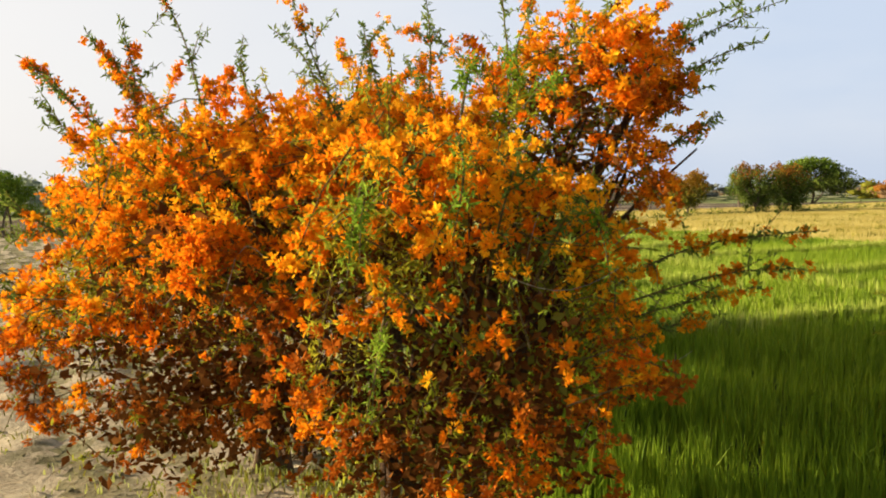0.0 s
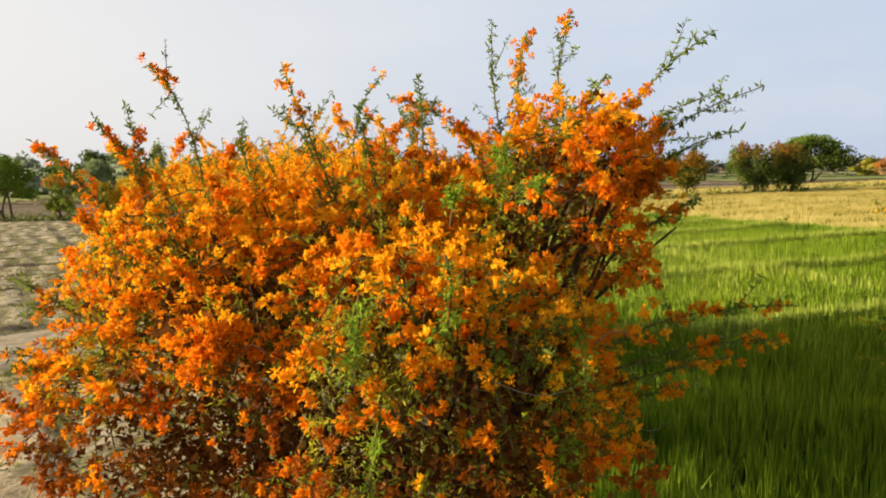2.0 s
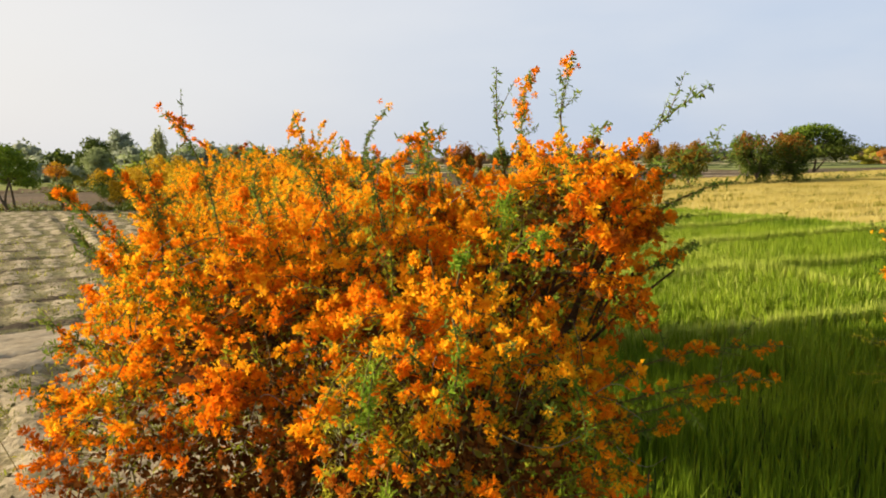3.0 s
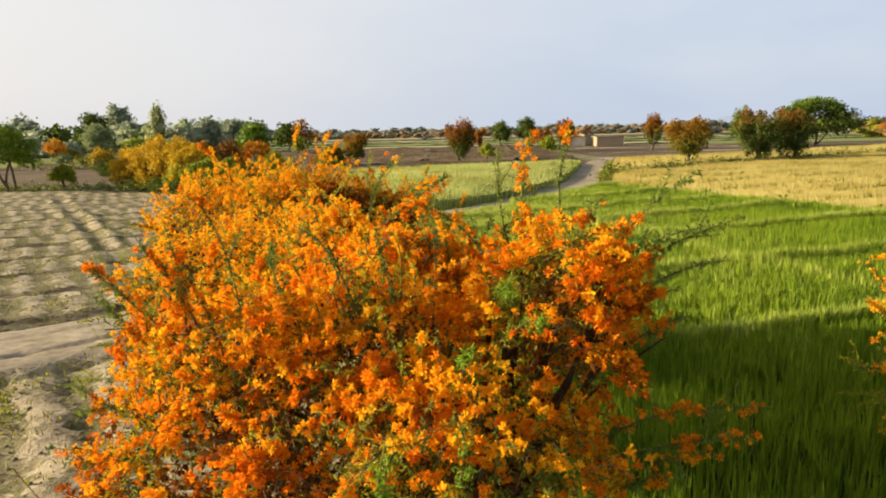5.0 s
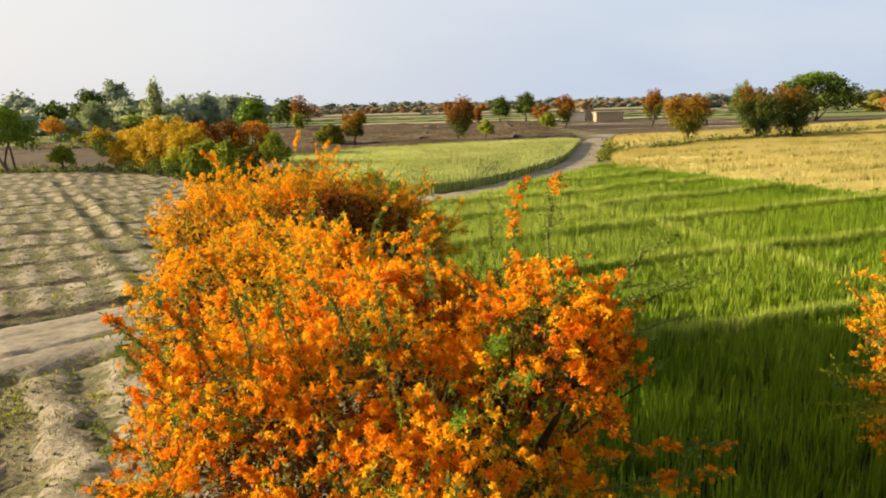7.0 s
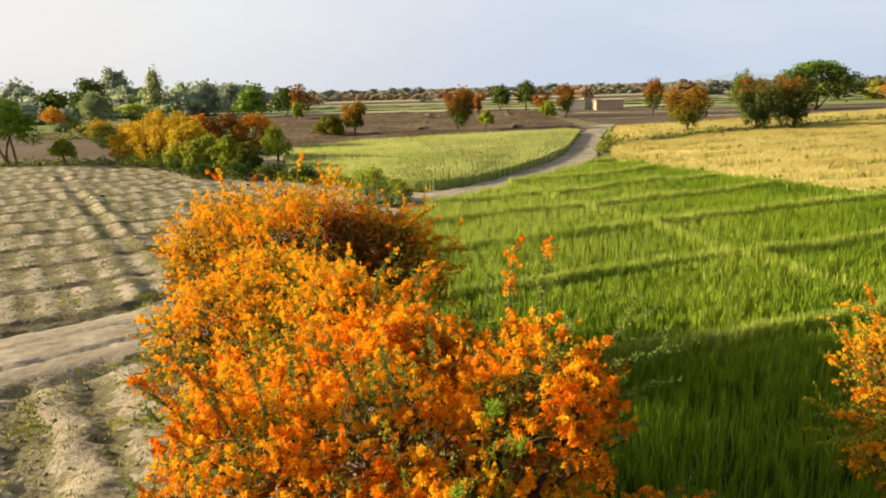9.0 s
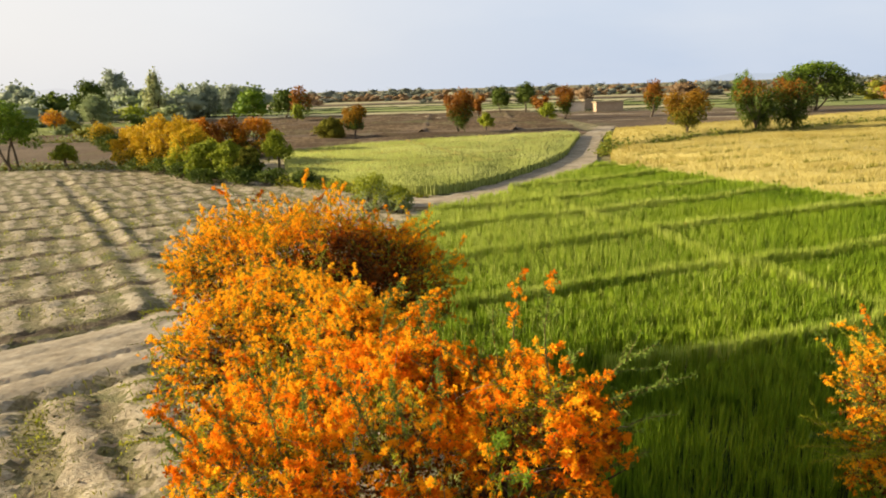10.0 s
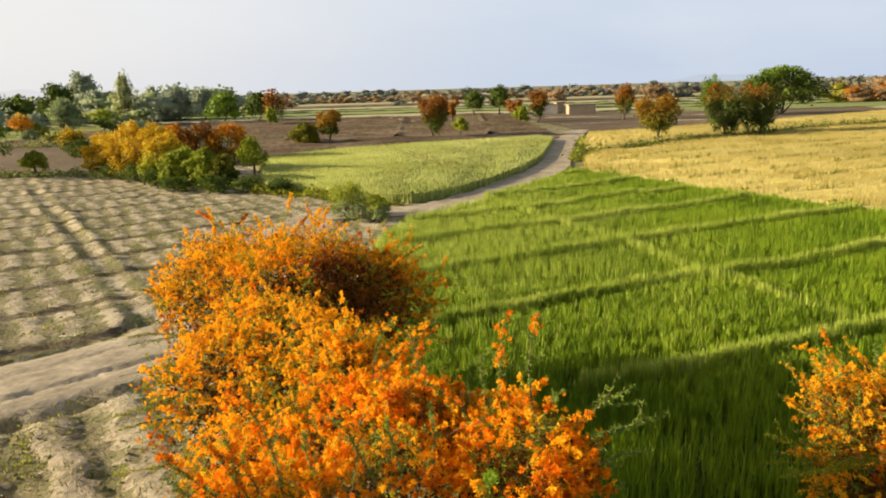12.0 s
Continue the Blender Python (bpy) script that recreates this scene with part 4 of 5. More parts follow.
def weed_bank(name, label, line, width, height, mats, n, seed, size=0.2):
    rng = np.random.default_rng(seed)
    p = np.array(line, float)
    seg = np.linalg.norm(np.diff(p, axis=0), axis=1)
    k = rng.choice(len(seg), n, p=seg / seg.sum())
    q = p[k] + (p[k + 1] - p[k]) * rng.uniform(0, 1, n)[:, None] + rng.normal(0, width / 2.6, (n, 2))
    hh = height * np.clip(0.55 + 0.6 * wave(q[:, 0], q[:, 1], seed, 2.5), 0.12, 1.2)
    z = hh * rng.uniform(0, 1, n)
    ax = unit(rng.normal(0, 0.7, (n, 3)) + (0, 0, 0.8))
    v, f = scatter(LEAF_V, LEAF_F, np.c_[q, z], frames(ax, rng.uniform(0, 6.28, n)), size * rng.uniform(0.6, 1.5, n))
    idx = np.repeat(rng.integers(0, len(mats), n), 2)
    return tagged(new(name, soup(name, v, f, mats, idx)), label, "weeds", kind="stuff")


weed_bank("weeds", "dark weedy bank between two ripe wheat fields", [(13.4, 62), (14.7, 67.6), (20.4, 69.3), (25.7, 74.8), (30.2, 77.3), (38, 80.9), (44, 86.8), (52, 90.8), (76, 100)], 1.7, 1.4, [M_TREE_GREEN, M_TREE_GREEN, M_OLIVE], 9000, 91, 0.24)
weed_bank("weeds", "dry weeds along the verge of the farm track", [(12.4, 62), (14.4, 70), (16.6, 79), (19.2, 91)], 0.7, 0.45, [M_OLIVE, M_LIME, M_LEAF], 2000, 96, 0.2)
weed_bank("weeds", "dry weeds beside the farm track", [(-13, 47.8), (-8.4, 45.2), (-5, 41.0), (-2.4, 40.2)], 1.0, 0.7, [M_OLIVE, M_LEAF], 2500, 92, 0.16)
weed_bank("weeds", "green weeds along the edge of the ripe wheat", [(10.9, 51.4), (13.4, 46.8), (16.3, 40.2), (19.6, 34.2), (26.5, 26.3)], 0.8, 0.75, [M_TREE_BRIGHT, M_WHEAT], 5000, 93, 0.2)
weed_bank("weeds", "scrub along the far edge of the beds", [(-62, 63), (-46, 64), (-36, 63.5), (-31, 62.5)], 2.0, 0.8, [M_OLIVE, M_TREE_GREY], 5000, 94, 0.22)
weed_bank("weeds", "low green weeds on the worn ridges beside the track", [(-8.9, 12.6), (-8.2, 11.4), (-7.4, 10.6)], 0.9, 0.12, [M_OLIVE, M_LEAF], 700, 98, 0.05)
weed_bank("weeds", "scrub in the ploughed land", [(-62, 104), (-40, 108), (-30, 103)], 5.0, 1.4, [M_OLIVE, M_TREE_GREY], 4000, 95, 0.35)


def far_woods(name, label, y, x0, x1, gap, hmin, hmax, mats, seed, n_leaf=230, cover=0.8):
    rng = np.random.default_rng(seed)
    pieces = []
    x = x0
    while x < x1:
        x += gap * rng.uniform(0.5, 1.5)
        if rng.uniform() > cover:
            continue
        h = rng.uniform(hmin, hmax)
        w = h * rng.uniform(1.2, 3.0)
        c = (x, y + rng.normal(0, 10))
        lob = [(c[0] + rng.normal(0, w * 0.25), c[1], h * z, w * 0.34, w * 0.34, h * 0.28) for z in (0.16, 0.3, 0.45, 0.62)]
        v, f, _ = crown_leaves(lob, int(n_leaf * 1.3), h * (0.15 if y > 280 else 0.11), rng, 0.2, 0.0, 1.9)
        tint = int(rng.integers(0, len(mats)))
        pieces.append((v, f, tint))
        if y > 120:
            for a in lob:
                core = HEART_V * np.array(a[3:6]) * rng.uniform(0.6, 1.0, (len(HEART_V), 1)) + np.array(a[:3])
                pieces.append((core, HEART_F, tint))
        pieces.append((*tube([(c[0], c[1], 0), (c[0], c[1], h * 0.3)], 0.18, 0.1, 4), len(mats)))
    v, f, k = join(pieces)
    return tagged(new(name, soup(name, v, f, [*mats, M_BARK], k)), label, "woods", kind="stuff")


far_woods("far_woods", "far row of trees in hazy rust and green tones", 408, -330, 420, 2.3, 3.0, 4.8, [M_HAZE_RUST, M_HAZE_RUST, M_TREE_FAR], 101, 80)
far_woods("far_woods", "hazy far row of green trees", 520, -420, 560, 6, 4, 7.2, [M_TREE_FAR, M_TREE_FAR, M_HAZE_RUST], 102, 120)
far_woods("far_woods", "scattered trees between far fields", 300, -240, 40, 22, 3, 6, [M_HAZE_RUST, M_TREE_FAR], 103, 260, 0.6)
far_woods("far_woods", "scattered trees between far fields", 310, 60, 330, 16, 4, 8, [M_HAZE_RUST, M_TREE_FAR], 104, 260, 0.7)
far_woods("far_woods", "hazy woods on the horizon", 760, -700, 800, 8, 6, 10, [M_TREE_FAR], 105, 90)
GROVE = "green trees and undergrowth of a distant grove"
far_woods("far_woods", GROVE, 128, -120, -56, 3.2, 2.0, 4.0, [M_TREE_GREEN, M_OLIVE, M_TREE_GREY], 107, 300)
far_woods("far_woods", GROVE, 160, -150, -72, 4.5, 4, 7, [M_TREE_GREY, M_TREE_BRIGHT, M_TREE_HAZE], 108, 340)
far_woods("far_woods", GROVE, 200, -180, -74, 5.5, 6, 10, [M_TREE_GREY, M_TREE_HAZE, M_TREE_HAZE], 109, 340)
far_woods("far_woods", GROVE, 260, -230, -92, 7, 8, 13, [M_TREE_HAZE, M_TREE_GREY], 110, 300)
far_woods("far_woods", "rust-orange thicket beyond the spreading tree", 190, 108, 190, 2.4, 4, 6.5, [M_TREE_RUST, M_HAZE_RUST, M_OLIVE], 106, 260)


# ---- mud huts and far hills ----
def box(x0, x1, y0, y1, z0, z1, bev=0.06):
    bm = bmesh.new()
    bmesh.ops.create_cube(bm, size=1.0)
    for v in bm.verts:
        v.co = Vector(((x0 + x1) / 2 + v.co.x * (x1 - x0), (y0 + y1) / 2 + v.co.y * (y1 - y0), (z0 + z1) / 2 + v.co.z * (z1 - z0)))
    bmesh.ops.bevel(bm, geom=bm.edges[:], offset=bev, segments=2, affect="EDGES")
    return bm


def solid(name, bm, mat, parent, label=""):
    me = bpy.data.meshes.new(name)
    bm.to_mesh(me)
    bm.free()
    me.materials.append(mat)
    return part(name, me, parent, label)


def mud_hut(at, turn, size, mat, label):
    w, d, h = size
    ob = thing("mud_hut", label, "hut", (*at, 0))
    ob.rotation_euler.z = radians(turn)
    t = 0.35
    door = 0.9
    solid("wall", box(-w / 2, -door / 2, -d / 2, -d / 2 + t, 0, h), mat, ob)
    solid("wall", box(door / 2, w / 2, -d / 2, -d / 2 + t, 0, h), mat, ob)
    solid("wall", box(-door / 2 - 0.002, door / 2 + 0.002, -d / 2 + 0.01, -d / 2 + t - 0.01, h * 0.78, h), mat, ob)
    solid("wall", box(-w / 2, w / 2, d / 2 - t, d / 2, 0, h), mat, ob)
    solid("wall", box(-w / 2 + 0.003, -w / 2 + t, -d / 2 + t, d / 2 - t, 0, h), mat, ob)
    solid("wall", box(w / 2 - t, w / 2 - 0.003, -d / 2 + t, d / 2 - t, 0, h), mat, ob)
    solid("roof", box(-w / 2 - 0.2, w / 2 + 0.2, -d / 2 - 0.2, d / 2 + 0.2, h + 0.004, h + 0.22), M_STRAW, ob, "flat earth and straw roof")
    return ob


mud_hut((34.3, 166.5), 185, (6.4, 4.0, 2.1), M_MUD, "low brown mud-brick hut with a flat roof")
mud_hut((27.6, 169), 168, (3.6, 3.0, 2.2), M_MUD_PALE, "small pale mud-plastered hut")
mud_hut((31.0, 176), 200, (2.4, 1.8, 2.5), M_MUD, "narrow brown mud-brick store")


def hills(name, label, y, x0, x1, hgt, seed, tint):
    x = np.linspace(x0, x1, 90)
    e = np.clip(np.minimum(x - x0, x1 - x) / (0.3 * (x1 - x0)), 0, 1)
    z = hgt * e * (0.65 + 0.3 * wave(x, x * 0, seed, 1800.0) + 0.12 * wave(x, x * 0, seed + 1, 420.0))
    v = np.concatenate([np.c_[x, np.full(90, y), np.full(90, -5.0)], np.c_[x, np.full(90, y + 200.0), np.maximum(z, 0)], np.c_[x, np.full(90, y + 420.0), np.full(90, -5.0)]])
    f = [t for r in (0, 90) for i in range(89) for t in ((r + i, r + i + 1, r + i + 91), (r + i, r + i + 91, r + i + 90))]
    # The hills glow in a sky-like tone that stands in for haze.
    m, nt, n, l = node_material("haze_glow_hill")
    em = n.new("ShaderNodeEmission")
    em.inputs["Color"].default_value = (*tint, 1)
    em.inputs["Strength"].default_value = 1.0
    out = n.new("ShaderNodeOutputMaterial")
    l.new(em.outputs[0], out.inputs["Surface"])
    return tagged(new(name, soup(name, v, f, [m])), label, "hills", kind="structure")


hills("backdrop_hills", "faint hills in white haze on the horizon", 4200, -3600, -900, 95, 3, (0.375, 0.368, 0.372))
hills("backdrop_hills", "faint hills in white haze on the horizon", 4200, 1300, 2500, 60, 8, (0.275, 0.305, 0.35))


# ---- the flowering bushes ----
def tuft(n, rng):
    """A fluffy tuft of narrow papery petals that stand out all round, about 1 across."""
    root = ball(n, rng) * rng.uniform(0.02, 0.24, (n, 1))
    axis = unit(root * 2.6 + ball(n, rng) * 0.55 + (0, 0, 0.30))
    fr = frames(axis, rng.uniform(0, 6.28, n))
    ln = rng.uniform(0.24, 0.42, n)[:, None]
    wd = rng.uniform(0.085, 0.15, n)[:, None] * (14 / n) ** 0.5
    x, y, z = fr[:, :, 0], fr[:, :, 1], fr[:, :, 2]
    bow = rng.uniform(-0.06, 0.10, n)[:, None]
    v = np.stack([root, root + z * ln * 0.55 + x * wd + y * bow, root + z * ln + y * bow * 0.4 + x * wd * rng.uniform(-0.5, 0.5, (n, 1)), root + z * ln * 0.6 - x * wd + y * bow], 1)
    f = LEAF_F[None] + 4 * np.arange(n)[:, None, None]
    return v.reshape(-1, 3), f.reshape(-1, 3)


SPRIG_V = np.array([(0, 0, 0), (0.14, 0.5, 0.05), (0, 1, 0.0), (-0.14, 0.5, 0.05)])
PETALS = [M_ORANGE, M_AMBER, M_RUST]


def on_line(line, t):
    s = np.linspace(0, 1, len(line))
    return np.stack([np.interp(t, s, line[:, c]) for c in range(3)], 1)


def sprig_leaves(p, along_axis, rng, lo=0.022, hi=0.055):
    n = len(p)
    return scatter(SPRIG_V, LEAF_F, p, frames(np.cross(along_axis, ball(n, rng)), rng.uniform(0, 6.28, n)), rng.uniform(lo, hi, n))


def long_shoot(parent, foot, end, flow, kinds, cluster, rng, amber, style=""):
    """One long shoot that stands out of a bush: twig with narrow leaves, side twigs, and its blossom.
    flow: how much of it flowers, from the foot up; below 0, from the tip down."""
    line = bent(foot, end, 0.05, 9, rng)
    pcs = [(*tube(line, 0.007, 0.002, 4), 0)]
    dirn = unit((line[-1] - line[0])[None])[0]
    length = np.linalg.norm(line[-1] - line[0])
    fern = style == "fern"
    n = int((420 if fern else 230 if style == "leafy" else 150) * length) + 15
    lo, hi = (0.018, 0.04) if fern else (0.022, 0.055)
    at = on_line(line, rng.uniform(0.15, 1.0, n)) + rng.normal(0, 0.022 if fern else 0.0, (n, 3))
    pcs.append((*sprig_leaves(at, unit(dirn * 0.9 + rng.normal(0, 0.55, (n, 3))), rng, lo, hi), 1))
    for _ in range(int(4 * length) + 1):
        o = on_line(line, np.array([rng.uniform(0.2, 0.8)]))[0]
        e = o + unit((dirn + rng.normal(0, 0.6, 3))[None])[0] * length * rng.uniform(0.15, 0.3)
        pcs.append((*tube([o, e], 0.004, 0.0015, 3), 0))
        pcs.append((*sprig_leaves(o + (e - o) * rng.uniform(0.1, 1, (22, 1)), unit((e - o) / 0.3 + rng.normal(0, 0.6, (22, 3))), rng), 1))
    v, f, k = join(pcs)
    shoot = part("shoot", soup("shoot", v, f, [M_TWIG, M_FERN if fern else M_LEAF if style == "leafy" else M_SPRAY], k), parent, "fresh green feathery shoot" if fern else "")
    n = int(42 * length * abs(flow))
    if n:
        t = rng.uniform(0, max(flow, 0.3), n) if flow > 0 else rng.uniform(1 + flow, 1.02, n)
        knots = rng.uniform(0, 1, 3 + n // 5)
        t = np.clip(np.where(rng.uniform(0, 1, n) < 0.7, t.min() + (t.max() - t.min()) * knots[rng.integers(0, len(knots), n)] + rng.normal(0, 0.035, n), t), 0, 1.02)
        q = on_line(line, t) + rng.normal(0, 0.026, (n, 3))
        turn, size = frames(unit(rng.normal(0, 0.7, (n, 3)) + (0, 0, 0.6)), rng.uniform(0, 6.28, n)), cluster * rng.uniform(0.65, 1.15, n)
        which, c = rng.integers(0, len(kinds), n), (rng.normal(0.1, 0.35, n) > (-0.5 if style == "amber" else 0.2 - amber)).astype(int)
        v, f, k = join([(*scatter(*kinds[j], q[s], turn[s], size[s]), m) for j in range(len(kinds)) for m in (0, 1) for s in [(which == j) & (c == m)] if s.any()])
        part("blossom", soup("blossom", v, f, PETALS, k), shoot)


def bush(label, base, lobes, shoots, seed, petals=30, cluster=0.085, sprays=(), singles=None, inner=2500, leafy=0.3, amber=0.0, lone=300, stems=6, wild=45, reach=(0.22, 0.55), shade_patch=None, flank=0.0, bare=0, loose_share=0.5, thin_low=0.0, hollow=None, inner_leaf=(0.045, 0.095), boughs=()):
    """A thorny bush covered in orange flowers: stems, flowering shoots, leafy sprays and a dense inside."""
    rng = np.random.default_rng(seed)
    base = np.array([*base, 0.0])
    ob = thing("flowering_bush", label, "bush", base)
    lob = np.array(lobes, float)
    lob[:, :3] -= base
    twigs = []
    for i in range(stems):
        tgt = lob[i % len(lob), :3] + rng.normal(0, 0.2, 3)
        foot = np.array([rng.normal(0, 0.16), rng.normal(0, 0.16), -0.05])
        line = bent(foot, tgt + (0, 0, 0.15), 0.25, 8, rng)
        wood = [(*tube(line, 0.055, 0.022, 7), 0)]
        for _ in range(6):
            end = tgt + ball(1, rng)[0] * lob[i % len(lob), 3:6] * 0.8
            wood.append((*tube(bent(line[rng.integers(3, 7)], end, 0.12, 6, rng), 0.022, 0.006, 5), 0))
        v, f, _ = join(wood)
        part("stem", soup("stem", v, f, [M_STEM], smooth=True), ob)

    for ends in boughs:
        a, b, c = (np.array(e) - base for e in ends)
        s = np.linspace(0, 1, 9)[:, None]
        line = a * (1 - s) ** 2 + 2 * b * s * (1 - s) + c * s ** 2 + rng.normal(0, 0.008, (9, 3))
        part("bough", soup("bough", *tube(line, 0.024, 0.010, 7), [M_STEM], smooth=True), ob, "bare dark brown bough")

    # flowering shoots over the outside of the lobes, gathered on boughs with gaps between them
    wgt = (lob[:, 3] * lob[:, 4] * lob[:, 5]) ** (2 / 3)
    m = shoots * 2
    kb = max(30, shoots // 11)
    bp, bd = rng.choice(len(lob), kb, p=wgt / wgt.sum()), ball(kb, rng)
    home = rng.integers(0, kb, m)
    loose = rng.uniform(0, 1, m) < loose_share
    pick = np.where(loose, rng.choice(len(lob), m, p=wgt / wgt.sum()), bp[home])
    off = rng.normal(0, 0.15, (m, 3))
    d = np.where(loose[:, None], ball(m, rng), unit(bd[home] + off))
    d[:, 2] = np.where(d[:, 2] < -0.35, -d[:, 2], d[:, 2])
    rad = np.where(loose, rng.uniform(0.74, 0.98, m), rng.uniform(0.9, 1.0, m) * (1.06 + 0.10 * rng.normal(size=kb)[home]) - 0.5 * np.linalg.norm(off, axis=1) ** 2 * 3)
    p = lob[pick, :3] + d * lob[pick, 3:6] * rad[:, None]
    deep = np.full(m, 9.0)
    for j in range(len(lob)):
        q = np.linalg.norm((p - lob[j, :3]) / lob[j, 3:6], axis=1)
        deep = np.where(pick == j, deep, np.minimum(deep, q))
    ok = (deep > 0.82) & (p[:, 2] > 0.25) & (rng.uniform(0, 1, m) > thin_low * np.where(p[:, 0] + base[0] > 0, 0.35, 1.0) * np.clip((2.95 - p[:, 2]) / 0.9, 0, 1))
    if hollow:
        ok &= (np.linalg.norm(p + base - np.array(hollow[:3]), axis=1) > hollow[3]) | (rng.uniform(0, 1, m) < 0.5)
    p, d, pick = p[ok][:shoots], d[ok][:shoots], pick[ok][:shoots]
    n = len(p)
    rise = 0.25 * np.clip((p[:, 2] - 2.2) / 0.8, -1.2, 1)
    out = unit(d / lob[pick, 3:6] * (1, 1, 0.45) + np.c_[np.zeros((n, 2)), rise] + rng.normal(0, 0.55, (n, 3)))
    ln = rng.uniform(0.22, 0.5, n)
    a = p - out * ln[:, None] - (0, 0, 0.03)
    tip = p + out * 0.05 + np.c_[np.zeros((n, 2)), -0.10 * rng.uniform(0, 1, n)]
    mid = (a + tip) / 2 + (0, 0, 0.05)
    wx = base + p
    patch = wave(wx[:, 0] + 0.6 * wx[:, 2], wx[:, 1] + 0.8 * wx[:, 2], seed + 5, 1.5) + rng.normal(0, 0.35, n) + flank * np.clip(-d[:, 0], 0, 1) ** 2
    green = patch > np.quantile(patch, 1 - leafy)
    for i in range(0, n, 2):
        twigs.append((*tube([a[i], mid[i], tip[i]], 0.005, 0.0022, 3), 0))

    def bow(s, t):
        return a[s] * (1 - t) ** 2 + 2 * mid[s] * t * (1 - t) + tip[s] * t ** 2

    places, axes, tone, leaf_p, leaf_a = [], [], [], [], []
    per = np.where(green, rng.integers(0, 3, n), rng.integers(3, 6, n))
    # Amber on top, rust low down: light and shade put into petal colour.
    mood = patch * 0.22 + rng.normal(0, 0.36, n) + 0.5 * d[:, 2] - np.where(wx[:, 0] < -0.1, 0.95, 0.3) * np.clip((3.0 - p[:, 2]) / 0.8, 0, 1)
    for k in range(6):
        s = per > k
        t = np.clip(1.02 - k * 0.052 / ln[s] * rng.uniform(0.7, 1.2, s.sum()), 0.2, 1.05)[:, None]
        places.append(bow(s, t) + rng.normal(0, 0.014, (s.sum(), 3)))
        axes.append(unit(out[s] + rng.normal(0, 0.7, (s.sum(), 3)) + (0, 0, 0.3)))
        tone.append(mood[s] + rng.normal(0, 0.12, s.sum()) - 0.035 * k)
    nl = np.where(green, 22, 4)
    for k in range(22):
        s = nl > k
        leaf_p.append(bow(s, rng.uniform(0.05, 1.0, s.sum())[:, None]))
        leaf_a.append(unit(out[s] * 0.6 + rng.normal(0, 0.8, (s.sum(), 3))))

    # short wild shoots that stand out of the top
    for i in rng.permutation(np.where(d[:, 2] > 0.15)[0])[:wild]:
        foot = p[i] - out[i] * 0.1
        end = foot + unit((out[i] + rng.normal(0, 0.35, 3) + (0, 0, 0.9))[None])[0] * rng.uniform(*reach)
        line = bent(foot, end, 0.03, 6, rng)
        twigs.append((*tube(line, 0.005, 0.0018, 3), 0))
        length = np.linalg.norm(end - foot)
        c = int(140 * length)
        leaf_p.append(on_line(line, rng.uniform(0.1, 1, c)))
        leaf_a.append(unit((end - foot) / length * 0.9 + rng.normal(0, 0.5, (c, 3))))
        c = int(26 * length * rng.choice([0.0, 0.5, 1.0]))
        if c:
            places.append(on_line(line, rng.uniform(0.45, 1.0, c)) + rng.normal(0, 0.016, (c, 3)))
            axes.append(unit(rng.normal(0, 0.7, (c, 3)) + (0, 0, 0.6)))
            tone.append(rng.normal(0.25, 0.35) + rng.normal(0, 0.1, c))
    v, f, _ = join(twigs)
    part("twig_work", soup("twig_work", v, f, [M_TWIG]), ob, kind="stuff")

    kinds = [tuft(petals, rng) for _ in range(6)]
    for foot, end, flow, *style in sprays:
        long_shoot(ob, np.array(foot) - base, np.array(end) - base, flow, kinds, cluster * 0.95, rng, amber, *style)
    # thin pale leafless twigs that arch over the face of the bush
    face = rng.permutation(np.where((d[:, 1] < -0.25) & (d[:, 0] > -0.9))[0])[:bare]
    for i in face:
        side = np.array([rng.normal(0, 0.22), rng.normal(-0.03, 0.06), rng.normal(-0.10, 0.16)])
        s = np.linspace(0, 1, 8)[:, None]
        line = p[i] - out[i] * 0.08 + side * s + np.sin(s * 3.14) * (0, -0.05, rng.choice([-0.07, 0.06]))
        v, f = tube(line, 0.0032, 0.0016, 4)
        part("bare_twig", soup("bare_twig", v, f, [M_PALE_TWIG]), ob)

    places, axes, tone = np.concatenate(places), np.concatenate(axes), np.concatenate(tone)
    n = len(places)
    # A patch of rust blossom paints the shade on one side of the bush.
    if shade_patch:
        tone = tone - shade_patch[4] * np.exp(-(np.linalg.norm(places + base - np.array(shade_patch[:3]), axis=1) / shade_patch[3]) ** 2)
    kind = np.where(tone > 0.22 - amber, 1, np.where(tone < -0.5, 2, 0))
    size = cluster * rng.uniform(0.7, 1.3, n)
    turns = frames(axes, rng.uniform(0, 6.28, n))
    which = rng.integers(0, 6, n)
    single = np.zeros(n, bool)
    if singles:
        w = places + base
        cand = np.where(singles(w[:, 0], w[:, 1], w[:, 2]))[0]
        single[rng.permutation(cand)[:lone]] = True
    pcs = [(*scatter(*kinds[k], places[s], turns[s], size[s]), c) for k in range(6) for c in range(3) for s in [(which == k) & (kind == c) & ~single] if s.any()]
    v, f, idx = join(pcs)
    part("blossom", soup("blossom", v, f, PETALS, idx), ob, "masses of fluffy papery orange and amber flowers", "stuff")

    leaf_p, leaf_a = np.concatenate(leaf_p), np.concatenate(leaf_a)
    pcs = [(*sprig_leaves(leaf_p, leaf_a, rng), 0)]

    def fill(count, lo, hi, small, large, mat):
        pk = rng.choice(len(lob), count, p=wgt / wgt.sum())
        q = lob[pk, :3] + ball(count, rng) * lob[pk, 3:6] * rng.uniform(lo, hi, count)[:, None]
        q = q[q[:, 2] > 0.4]
        pcs.append((*scatter(LEAF_V, LEAF_F, q, frames(ball(len(q), rng), rng.uniform(0, 6.28, len(q))), rng.uniform(small, large, len(q))), mat))

